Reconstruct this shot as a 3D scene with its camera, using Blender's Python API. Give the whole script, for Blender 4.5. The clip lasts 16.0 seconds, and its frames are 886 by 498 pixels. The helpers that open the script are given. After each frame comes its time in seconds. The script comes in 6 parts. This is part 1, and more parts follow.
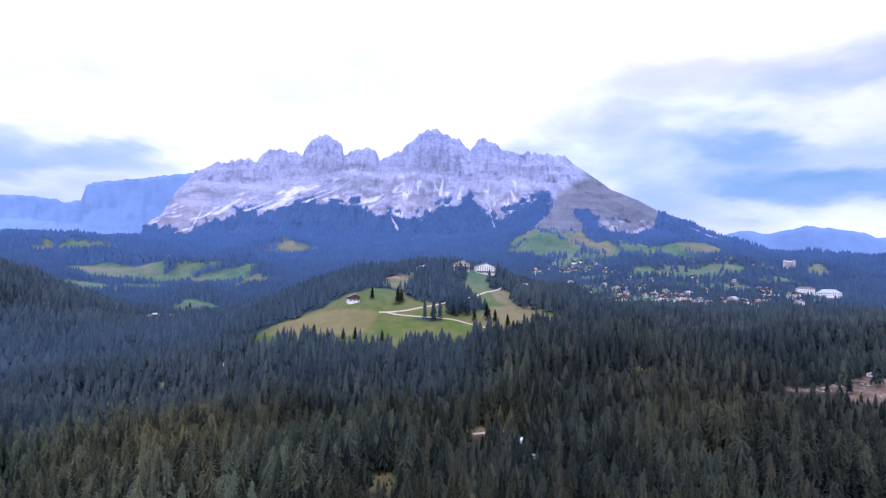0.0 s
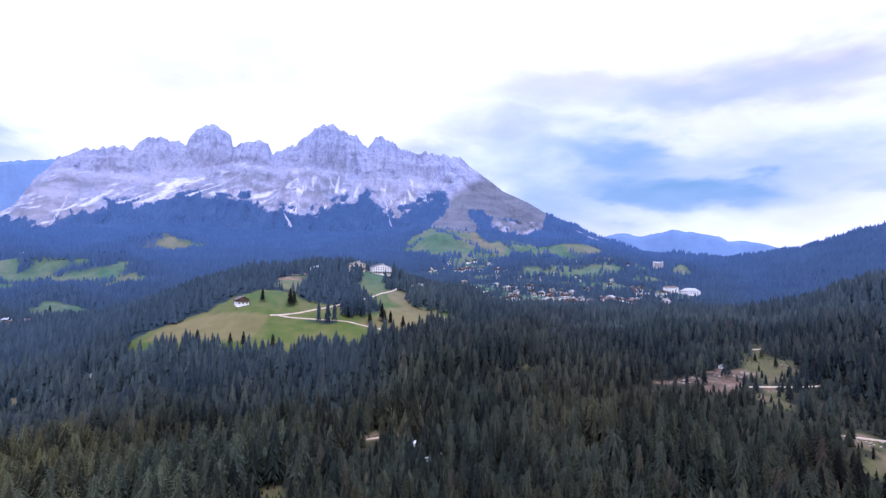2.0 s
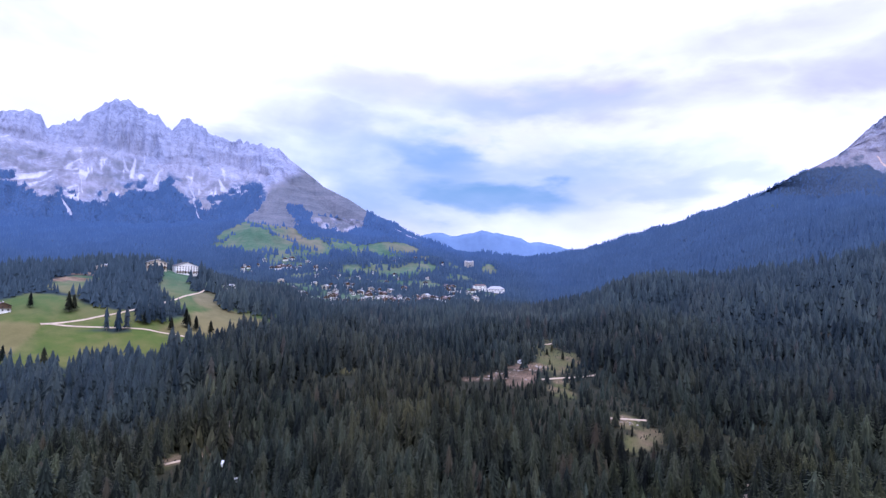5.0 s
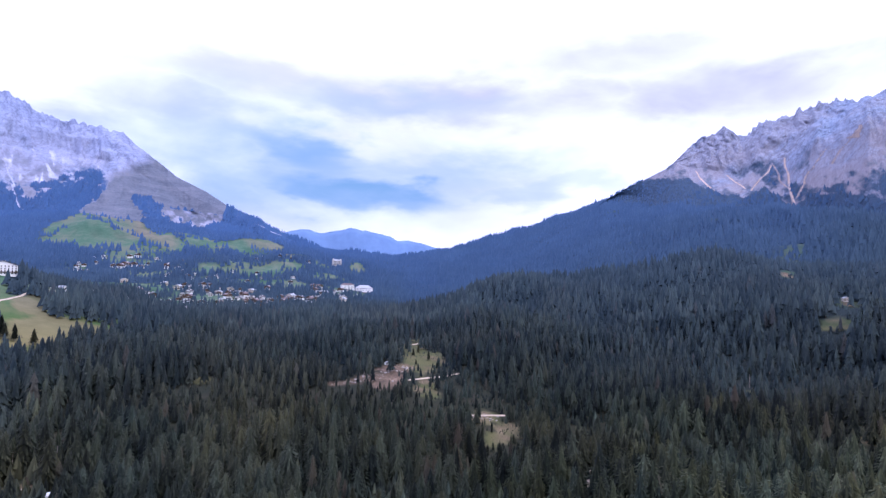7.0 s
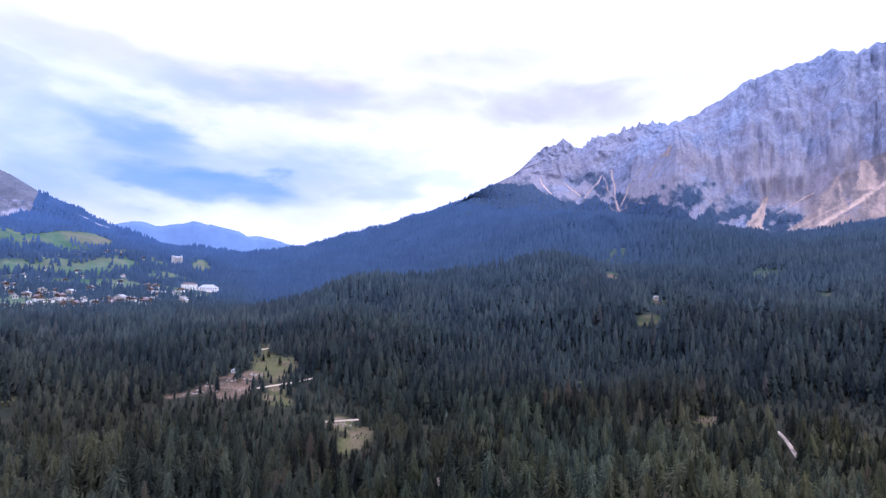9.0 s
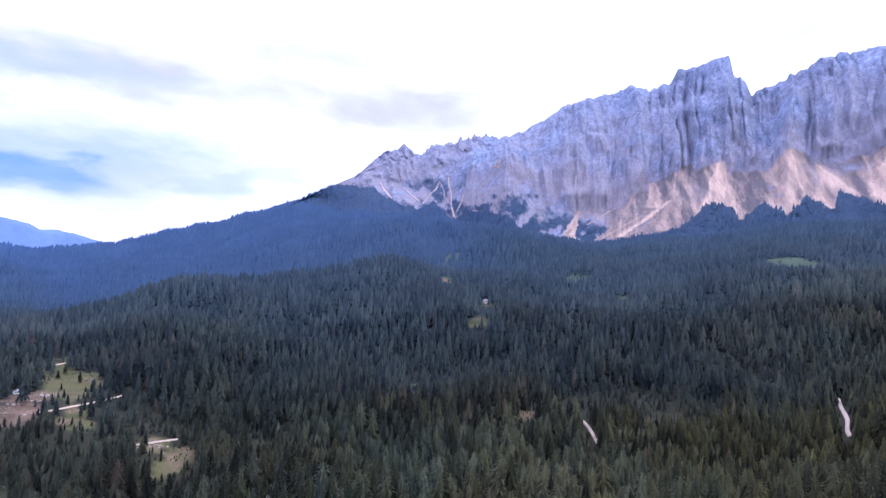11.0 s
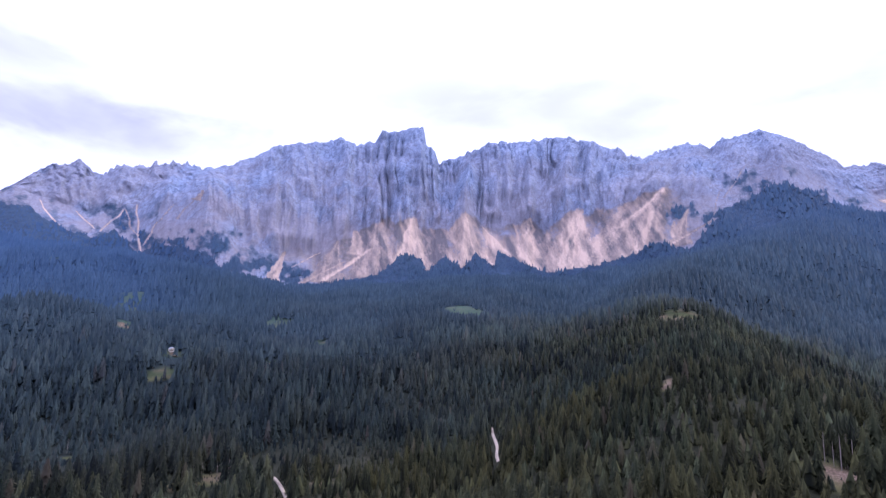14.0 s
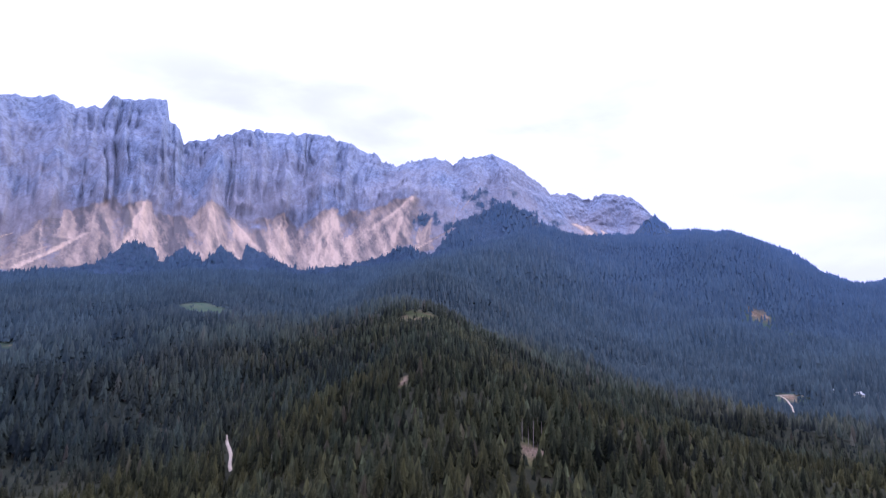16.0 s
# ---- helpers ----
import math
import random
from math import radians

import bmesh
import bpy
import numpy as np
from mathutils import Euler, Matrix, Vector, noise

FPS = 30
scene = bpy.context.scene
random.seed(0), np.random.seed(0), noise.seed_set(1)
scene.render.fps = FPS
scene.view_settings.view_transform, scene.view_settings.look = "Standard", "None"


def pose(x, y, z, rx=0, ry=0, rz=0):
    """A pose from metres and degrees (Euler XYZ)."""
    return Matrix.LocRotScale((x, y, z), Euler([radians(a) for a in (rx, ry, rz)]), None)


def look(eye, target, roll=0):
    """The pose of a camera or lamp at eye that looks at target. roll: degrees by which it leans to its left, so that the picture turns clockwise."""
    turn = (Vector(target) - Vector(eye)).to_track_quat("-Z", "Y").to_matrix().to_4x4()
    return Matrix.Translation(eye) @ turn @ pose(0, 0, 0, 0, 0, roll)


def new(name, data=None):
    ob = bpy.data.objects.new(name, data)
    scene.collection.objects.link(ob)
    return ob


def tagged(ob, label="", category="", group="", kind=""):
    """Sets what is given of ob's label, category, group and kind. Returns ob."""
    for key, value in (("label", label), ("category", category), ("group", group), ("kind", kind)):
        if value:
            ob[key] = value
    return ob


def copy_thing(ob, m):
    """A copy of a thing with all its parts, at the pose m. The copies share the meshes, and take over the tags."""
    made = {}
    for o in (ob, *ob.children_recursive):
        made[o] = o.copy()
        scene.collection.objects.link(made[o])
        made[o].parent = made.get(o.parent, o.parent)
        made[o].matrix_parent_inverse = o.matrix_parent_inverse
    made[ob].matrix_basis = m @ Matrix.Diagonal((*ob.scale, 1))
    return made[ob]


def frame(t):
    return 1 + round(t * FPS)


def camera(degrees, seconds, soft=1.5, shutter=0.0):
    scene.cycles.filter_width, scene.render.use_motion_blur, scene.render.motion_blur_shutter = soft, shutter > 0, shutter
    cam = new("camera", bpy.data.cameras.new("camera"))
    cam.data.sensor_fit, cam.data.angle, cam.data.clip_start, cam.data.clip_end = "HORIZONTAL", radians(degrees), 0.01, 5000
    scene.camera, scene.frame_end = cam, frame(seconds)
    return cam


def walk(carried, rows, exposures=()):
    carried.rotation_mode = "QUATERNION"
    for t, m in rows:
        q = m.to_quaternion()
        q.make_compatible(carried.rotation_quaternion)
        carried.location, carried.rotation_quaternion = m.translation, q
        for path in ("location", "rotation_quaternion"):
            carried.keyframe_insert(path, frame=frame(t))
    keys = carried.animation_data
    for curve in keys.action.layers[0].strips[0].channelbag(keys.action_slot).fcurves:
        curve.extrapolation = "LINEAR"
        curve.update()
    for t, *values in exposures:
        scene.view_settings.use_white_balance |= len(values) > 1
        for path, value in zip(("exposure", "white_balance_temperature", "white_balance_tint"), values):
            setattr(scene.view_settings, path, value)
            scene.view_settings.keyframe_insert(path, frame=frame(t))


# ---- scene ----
# the drone's camera opens up, then closes again as the bright sky leaves the picture; a slightly cool white balance
EXPOSURES = [(t, stops, 6150, 12) for t, stops in ((0.0, 0.04), (5.0, 0.0), (7.5, 0.06), (9.0, 0.12), (11.0, 0.22), (11.6, 0.2), (12.3, 0.0), (13.0, -0.14), (13.5, -0.08), (14.1, 0.04), (16.0, 0.02))]
# The drone climbs 33 m on the spot while it turns to the right.
# seconds, x, y, z, yaw, pitch, roll
PATH = [
    (0.0, 0.00, -0.00, 110.00, 0.00, 3.00, -1.20),
    (0.5, 0.26, -0.24, 110.83, -2.79, 3.00, -1.18),
    (1.0, 0.46, -0.51, 112.11, -5.47, 3.02, -1.21),
    (1.5, 0.31, -0.76, 113.21, -8.19, 3.01, -1.23),
    (2.0, 0.33, -0.98, 114.35, -10.88, 3.03, -1.22),
    (2.5, 0.58, -1.03, 115.72, -13.55, 3.01, -1.25),
    (3.0, 0.59, -1.15, 117.03, -16.57, 3.02, -1.28),
    (5.5, -0.61, -2.06, 123.14, -33.11, 3.03, -1.32),
    (6.0, -0.64, -2.23, 124.42, -36.54, 3.04, -1.29),
    (6.5, -0.53, -2.57, 125.31, -40.05, 3.06, -1.29),
    (7.0, -0.48, -2.58, 126.35, -43.48, 3.07, -1.26),
    (7.5, -0.50, -2.62, 127.48, -46.84, 3.05, -1.30),
    (8.0, -0.54, -2.63, 128.69, -50.49, 3.07, -1.36),
    (8.5, -0.67, -2.73, 129.90, -54.34, 3.06, -1.38),
    (9.0, -0.81, -3.03, 131.14, -58.50, 3.12, -1.30),
    (11.5, -1.42, -3.48, 135.93, -79.52, 4.79, -1.62),
    (12.0, -1.10, -3.65, 137.36, -83.81, 6.54, -1.58),
    (12.5, -0.91, -4.07, 138.44, -88.61, 8.32, -1.51),
    (13.0, -0.91, -4.73, 139.13, -93.90, 8.60, -1.44),
    (13.5, -0.88, -5.22, 139.82, -99.58, 8.70, -1.39),
    (14.0, -1.01, -5.24, 140.49, -105.79, 8.81, -1.35),
    (14.5, -1.05, -5.57, 141.16, -112.18, 8.89, -1.21),
    (15.0, -1.05, -6.08, 141.66, -118.47, 8.97, -1.13),
    (15.5, -0.79, -6.25, 142.25, -124.85, 9.03, -1.04),
    (16.0, -0.41, -6.12, 142.64, -131.66, 9.10, -0.97),
]
cam = camera(78.3, 16.0, 1.35)
walk(cam, [(t, pose(x, y, z, 90 + p, r, w)) for t, x, y, z, w, p, r in PATH], EXPOSURES)

# ---- sky and sun ----
world = bpy.data.worlds.new("overcast_sky")
scene.world = world
world.use_nodes = True
wt = world.node_tree
wt.nodes.clear()


def link(tree, a, b):
    tree.links.new(a, b)


def mathn(tree, op, a, b=None, c=None, clamp=False):
    n = tree.nodes.new("ShaderNodeMath")
    n.operation, n.use_clamp = op, clamp
    for i, v in enumerate((a, b, c)):
        if v is None:
            continue
        if isinstance(v, (int, float)):
            n.inputs[i].default_value = v
        else:
            tree.links.new(v, n.inputs[i])
    return n.outputs[0]


def noisen(tree, vec, scale, detail=4.0, rough=0.55, lac=2.0, distortion=0.0):
    n = tree.nodes.new("ShaderNodeTexNoise")
    n.inputs["Scale"].default_value = scale
    n.inputs["Detail"].default_value = detail
    n.inputs["Roughness"].default_value = rough
    n.inputs["Lacunarity"].default_value = lac
    n.inputs["Distortion"].default_value = distortion
    if vec is not None:
        tree.links.new(vec, n.inputs["Vector"])
    return n.outputs[0]


def rampn(tree, fac, *stops):
    n = tree.nodes.new("ShaderNodeValToRGB")
    while len(n.color_ramp.elements) < len(stops):
        n.color_ramp.elements.new(0.5)
    for e, (p, col) in zip(n.color_ramp.elements, stops):
        e.position = p
        e.color = (*col, 1) if not isinstance(col, (int, float)) else (col, col, col, 1)
    tree.links.new(fac, n.inputs[0])
    return n.outputs[0]


def mixn(tree, fac, a, b, mode="MIX"):
    n = tree.nodes.new("ShaderNodeMix")
    n.data_type, n.blend_type = "RGBA", mode
    for v, i in ((fac, 0), (a, 6), (b, 7)):
        if isinstance(v, (int, float)):
            n.inputs[i].default_value = v
        elif isinstance(v, tuple):
            n.inputs[i].default_value = (*v, 1)
        else:
            tree.links.new(v, n.inputs[i])
    return n.outputs[2]


SUN_AZ, SUN_EL = 172.0, 44.0
sky = wt.nodes.new("ShaderNodeTexSky")
sky.sky_type, sky.sun_disc = "NISHITA", False
sky.sun_elevation, sky.sun_rotation = radians(SUN_EL), radians(SUN_AZ)
coord = wt.nodes.new("ShaderNodeTexCoord").outputs["Generated"]
stretch = wt.nodes.new("ShaderNodeMapping")
stretch.inputs["Scale"].default_value = (1.0, 1.0, 2.7)
link(wt, coord, stretch.inputs[0])
# broad soft cloud, with thin grey bellies and blue breaks over the pass
sep = wt.nodes.new("ShaderNodeSeparateXYZ")
link(wt, coord, sep.inputs[0])
warp_a = mathn(wt, "SUBTRACT", noisen(wt, stretch.outputs[0], 3.2, 5.0, 0.55, 2.0, 0.3), 0.5)
warp_b = mathn(wt, "SUBTRACT", noisen(wt, stretch.outputs[0], 8.5, 4.0, 0.5), 0.5)
banks = noisen(wt, stretch.outputs[0], 3.0, 5.0, 0.48, 2.1, 0.25)
bearing = mathn(wt, "ADD", mathn(wt, "MULTIPLY", mathn(wt, "ARCTAN2", sep.outputs[0], sep.outputs[1]), 57.3), mathn(wt, "ADD", mathn(wt, "MULTIPLY", warp_a, 26.0), mathn(wt, "MULTIPLY", warp_b, 12.0)))
rise = mathn(wt, "ADD", mathn(wt, "MULTIPLY", mathn(wt, "ARCSINE", sep.outputs[2]), 57.3), mathn(wt, "ADD", mathn(wt, "MULTIPLY", warp_a, 5.0), mathn(wt, "MULTIPLY", warp_b, 5.0)))


def bank(az, el, wide, tall, amount, edge=0.75):
    """A soft bank of cloud or gap in it round that direction."""
    u = mathn(wt, "DIVIDE", mathn(wt, "SUBTRACT", bearing, az), wide)
    v = mathn(wt, "DIVIDE", mathn(wt, "SUBTRACT", rise, el), tall)
    d = mathn(wt, "SQRT", mathn(wt, "ADD", mathn(wt, "MULTIPLY", u, u), mathn(wt, "MULTIPLY", v, v)))
    m = wt.nodes.new("ShaderNodeMapRange")
    m.interpolation_type = "SMOOTHSTEP"
    m.inputs[1].default_value, m.inputs[2].default_value = 1.0 + edge * 0.4, 1.0 - edge
    link(wt, d, m.inputs[0])
    return mathn(wt, "MULTIPLY", m.outputs[0], amount)


def banks_of(*rows):
    out = bank(*rows[0])
    for row in rows[1:]:
        out = mathn(wt, "MAXIMUM", out, bank(*row))
    return out


veil = banks_of((19, 11, 15, 8, 0.75, 0.95), (31, 9.5, 19, 5.0, 0.95, 0.9), (43, 11, 16, 3.6, 0.75, 0.9), (-37, 9.6, 11, 2.2, 0.9), (-35, 6.0, 14, 3.0, 0.6), (54, 9.6, 9, 1.8, 0.6), (36, 17.5, 14, 2.2, 0.5, 0.9))
deep = banks_of((30, 13.0, 9.0, 2.4, 0.75, 0.8), (34, 8.4, 14, 2.0, 0.85, 0.6), (21, 8.5, 8, 4.0, 0.5, 0.9))
grey = banks_of((46, 18, 24, 3.4, 0.9), (14, 15.5, 11, 2.4, 0.7), (24, 19, 18, 2.6, 0.6), (70, 18.2, 15, 3.2, 1.0), (58, 22, 18, 3.0, 0.7), (112, 24, 18, 5.0, 0.6, 0.95), (125, 20.5, 14, 3.6, 0.55, 0.95), (150, 23, 16, 5.0, 0.5), (2, 22, 20, 2.6, 0.45), (-20, 19, 14, 2.6, 0.35))
grain = rampn(wt, banks, (0.30, 0.35), (0.58, 1.0))
white = mixn(wt, mathn(wt, "MULTIPLY", rampn(wt, banks, (0.38, 0.0), (0.62, 1.0)), 0.62), (1.13, 1.17, 1.85), (0.80, 0.81, 1.20))
cloud = mixn(wt, mathn(wt, "MULTIPLY", grey, grain), white, (0.56, 0.575, 0.80))
cloud = mixn(wt, mathn(wt, "MULTIPLY", veil, rampn(wt, banks, (0.30, 0.6), (0.55, 1.0))), cloud, (0.385, 0.55, 0.95))
skyblue = mixn(wt, 1.0, sky.outputs[0], (0.11, 0.11, 0.11), "MULTIPLY")
cloud = mixn(wt, mathn(wt, "MULTIPLY", deep, rampn(wt, banks, (0.30, 0.5), (0.55, 1.0))), cloud, mixn(wt, 0.85, skyblue, (0.19, 0.41, 0.86)))
up = wt.nodes.new("ShaderNodeSeparateXYZ")
link(wt, coord, up.inputs[0])
bg = wt.nodes.new("ShaderNodeBackground")
link(wt, cloud, bg.inputs[0])
link(wt, mathn(wt, "ADD", 0.95, mathn(wt, "MULTIPLY", 1.6, mathn(wt, "POWER", mathn(wt, "MAXIMUM", up.outputs[2], 0.0), 2.0))), bg.inputs[1])
link(wt, bg.outputs[0], wt.nodes.new("ShaderNodeOutputWorld").inputs[0])

sun_data = bpy.data.lights.new("sun", "SUN")
sun_data.energy, sun_data.angle, sun_data.color = 1.5, radians(12), (1.0, 0.93, 0.84)
sun = new("sun", sun_data)
sa, se = radians(SUN_AZ), radians(SUN_EL)
sun.matrix_world = look((0, 0, 0), (-math.sin(sa) * math.cos(se), -math.cos(sa) * math.cos(se), -math.sin(se)))


# ---- materials ----
def material(name):
    m = bpy.data.materials.new(name)
    m.use_nodes = True
    t = m.node_tree
    return m, t, t.nodes["Principled BSDF"]


def world_pos(tree):
    return tree.nodes.new("ShaderNodeNewGeometry").outputs["Position"]


def attr(tree, name):
    n = tree.nodes.new("ShaderNodeAttribute")
    n.attribute_name = name
    return n.outputs["Fac"]


def scaled(tree, vec, sx, sy, sz):
    n = tree.nodes.new("ShaderNodeMapping")
    n.inputs["Scale"].default_value = (sx, sy, sz)
    tree.links.new(vec, n.inputs[0])
    return n.outputs[0]


def bumpn(tree, bsdf, height, strength, distance):
    n = tree.nodes.new("ShaderNodeBump")
    n.inputs["Strength"].default_value, n.inputs["Distance"].default_value = strength, distance
    tree.links.new(height, n.inputs["Height"])
    tree.links.new(n.outputs[0], bsdf.inputs["Normal"])


def simple(name, col, rough=0.7, var=0.25, size=1.0, metal=0.0):
    """Paint, plaster, wood or metal with soft mottling at two sizes."""
    m, t, b = material(name)
    p = world_pos(t)
    n = mathn(t, "ADD", mathn(t, "MULTIPLY", noisen(t, p, 0.4 / size), 0.6), mathn(t, "MULTIPLY", noisen(t, p, 3.0 / size), 0.4))
    link(t, rampn(t, n, (0.25, tuple(c * (1 - var) for c in col)), (0.75, tuple(min(1, c * (1 + var)) for c in col))), b.inputs["Base Color"])
    b.inputs["Roughness"].default_value, b.inputs["Metallic"].default_value = rough, metal
    return m


def foliage(name, dark, light, wax=0.05):
    """Needles: each tree its own tone, stands that differ; tips paler for fresh growth and painted crown light;
    distance haze as blue.
    """
    m, t, b = material(name)
    tone, tip, haze = attr(t, "tone"), attr(t, "tip"), attr(t, "haze")
    p = world_pos(t)
    stand = noisen(t, p, 0.011, 3.0)
    grain = noisen(t, p, 1.1, 5.0, 0.75)
    lively = mathn(t, "SUBTRACT", 1.0, mathn(t, "MULTIPLY", haze, 0.9))
    # pale tips and dark crown insides: besides fresh growth, painted light and shade
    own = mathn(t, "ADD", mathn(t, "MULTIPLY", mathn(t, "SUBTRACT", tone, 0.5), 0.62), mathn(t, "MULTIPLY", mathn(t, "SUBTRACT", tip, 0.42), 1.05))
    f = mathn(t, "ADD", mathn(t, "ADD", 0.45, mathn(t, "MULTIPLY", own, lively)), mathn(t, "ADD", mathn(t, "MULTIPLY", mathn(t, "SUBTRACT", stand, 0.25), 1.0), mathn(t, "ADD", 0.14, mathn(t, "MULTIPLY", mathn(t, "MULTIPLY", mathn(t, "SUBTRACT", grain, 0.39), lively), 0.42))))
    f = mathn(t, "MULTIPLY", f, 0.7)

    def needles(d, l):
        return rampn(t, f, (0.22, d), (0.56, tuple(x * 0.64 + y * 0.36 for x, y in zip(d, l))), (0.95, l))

    green = needles(dark, light)
    # stands and single trees lean to olive or to blue-green
    olive = mathn(t, "ADD", mathn(t, "MULTIPLY", rampn(t, noisen(t, p, 0.0075, 3.0), (0.42, 0.0), (0.62, 1.0)), 0.65), mathn(t, "MULTIPLY", mathn(t, "FRACT", mathn(t, "MULTIPLY", tone, 13.3)), 0.45), clamp=True)
    green = mixn(t, 1.0, green, mixn(t, olive, (0.84, 1.0, 1.12), (1.22, 1.05, 0.80)), "MULTIPLY")
    rusty = mathn(t, "GREATER_THAN", mathn(t, "FRACT", mathn(t, "MULTIPLY", tone, 37.7)), 0.98)
    green = mixn(t, mathn(t, "MULTIPLY", rusty, 0.4), green, (0.085, 0.066, 0.045))
    # distance haze put into the needle colour: slate first, then blue
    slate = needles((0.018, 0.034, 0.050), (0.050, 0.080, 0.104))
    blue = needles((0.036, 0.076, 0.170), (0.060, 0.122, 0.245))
    low = mathn(t, "MULTIPLY", haze, 2.0, clamp=True)
    high = mathn(t, "SUBTRACT", mathn(t, "MULTIPLY", haze, 2.0), 1.0, clamp=True)
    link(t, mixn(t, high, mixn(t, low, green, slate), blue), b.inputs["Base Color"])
    b.inputs["Roughness"].default_value = 0.7
    b.inputs["Specular IOR Level"].default_value = wax
    return m


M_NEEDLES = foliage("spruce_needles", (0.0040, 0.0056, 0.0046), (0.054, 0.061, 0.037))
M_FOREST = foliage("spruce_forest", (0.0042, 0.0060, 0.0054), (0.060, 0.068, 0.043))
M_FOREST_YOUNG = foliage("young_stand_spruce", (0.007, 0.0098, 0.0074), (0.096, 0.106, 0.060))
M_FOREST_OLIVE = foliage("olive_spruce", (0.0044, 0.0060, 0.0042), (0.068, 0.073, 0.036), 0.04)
M_BARK = simple("bark", (0.16, 0.13, 0.11), 0.9, 0.4, 0.3)
M_PALEBARK = simple("pale_bark", (0.19, 0.155, 0.13), 0.9, 0.35, 0.3)


def ground_material():
    m, t, b = material("ground")
    p = world_pos(t)
    big, mid, fine = noisen(t, p, 0.008, 4.0), noisen(t, p, 0.06, 5.0, 0.6), noisen(t, p, 0.9, 5.0, 0.65)
    floor_col = rampn(t, mathn(t, "ADD", mathn(t, "MULTIPLY", mid, 0.6), mathn(t, "MULTIPLY", fine, 0.4)),
                      (0.3, (0.014, 0.018, 0.010)), (0.55, (0.030, 0.030, 0.017)), (0.75, (0.070, 0.055, 0.034)))
    g = mathn(t, "ADD", mathn(t, "MULTIPLY", big, 0.55), mathn(t, "ADD", mathn(t, "MULTIPLY", mid, 0.3), mathn(t, "MULTIPLY", fine, 0.2)))
    grass = rampn(t, g, (0.40, (0.040, 0.074, 0.016)), (0.51, (0.068, 0.096, 0.021)), (0.62, (0.100, 0.106, 0.030)))
    hay = rampn(t, g, (0.38, (0.104, 0.096, 0.036)), (0.62, (0.172, 0.146, 0.064)))
    earth = rampn(t, mathn(t, "ADD", mathn(t, "MULTIPLY", mid, 0.5), mathn(t, "MULTIPLY", fine, 0.5)),
                  (0.36, (0.055, 0.040, 0.027)), (0.50, (0.14, 0.094, 0.063)), (0.66, (0.32, 0.225, 0.16)))
    # forest floor takes the same painted distance haze as the trees
    floor_col = mixn(t, mathn(t, "MULTIPLY", attr(t, "floor_haze"), 4.0, clamp=True), floor_col, rampn(t, attr(t, "floor_haze"), (0.0, (0.016, 0.022, 0.018)), (0.5, (0.022, 0.040, 0.054)), (1.0, (0.034, 0.070, 0.145))))
    col = mixn(t, attr(t, "grass"), floor_col, grass)
    # far grass: bluer and duller colours from 700 m on, standing in for haze
    hazy_pasture = rampn(t, g, (0.40, (0.038, 0.090, 0.058)), (0.51, (0.060, 0.116, 0.078)), (0.62, (0.104, 0.126, 0.094)))
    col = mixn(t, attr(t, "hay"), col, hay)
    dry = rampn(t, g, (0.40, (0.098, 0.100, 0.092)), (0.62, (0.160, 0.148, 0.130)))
    col = mixn(t, attr(t, "meadow_haze"), col, mixn(t, attr(t, "hay"), hazy_pasture, dry))
    col = mixn(t, attr(t, "earth"), col, earth)
    link(t, col, b.inputs["Base Color"])
    b.inputs["Roughness"].default_value = 0.95
    b.inputs["Specular IOR Level"].default_value = 0.1
    bumpn(t, b, fine, 0.5, 0.4)
    return m


def turned(tree, vec, angle):
    n = tree.nodes.new("ShaderNodeMapping")
    n.inputs["Rotation"].default_value = (angle, angle * 0.8, 0.0)
    tree.links.new(vec, n.inputs[0])
    return n.outputs[0]


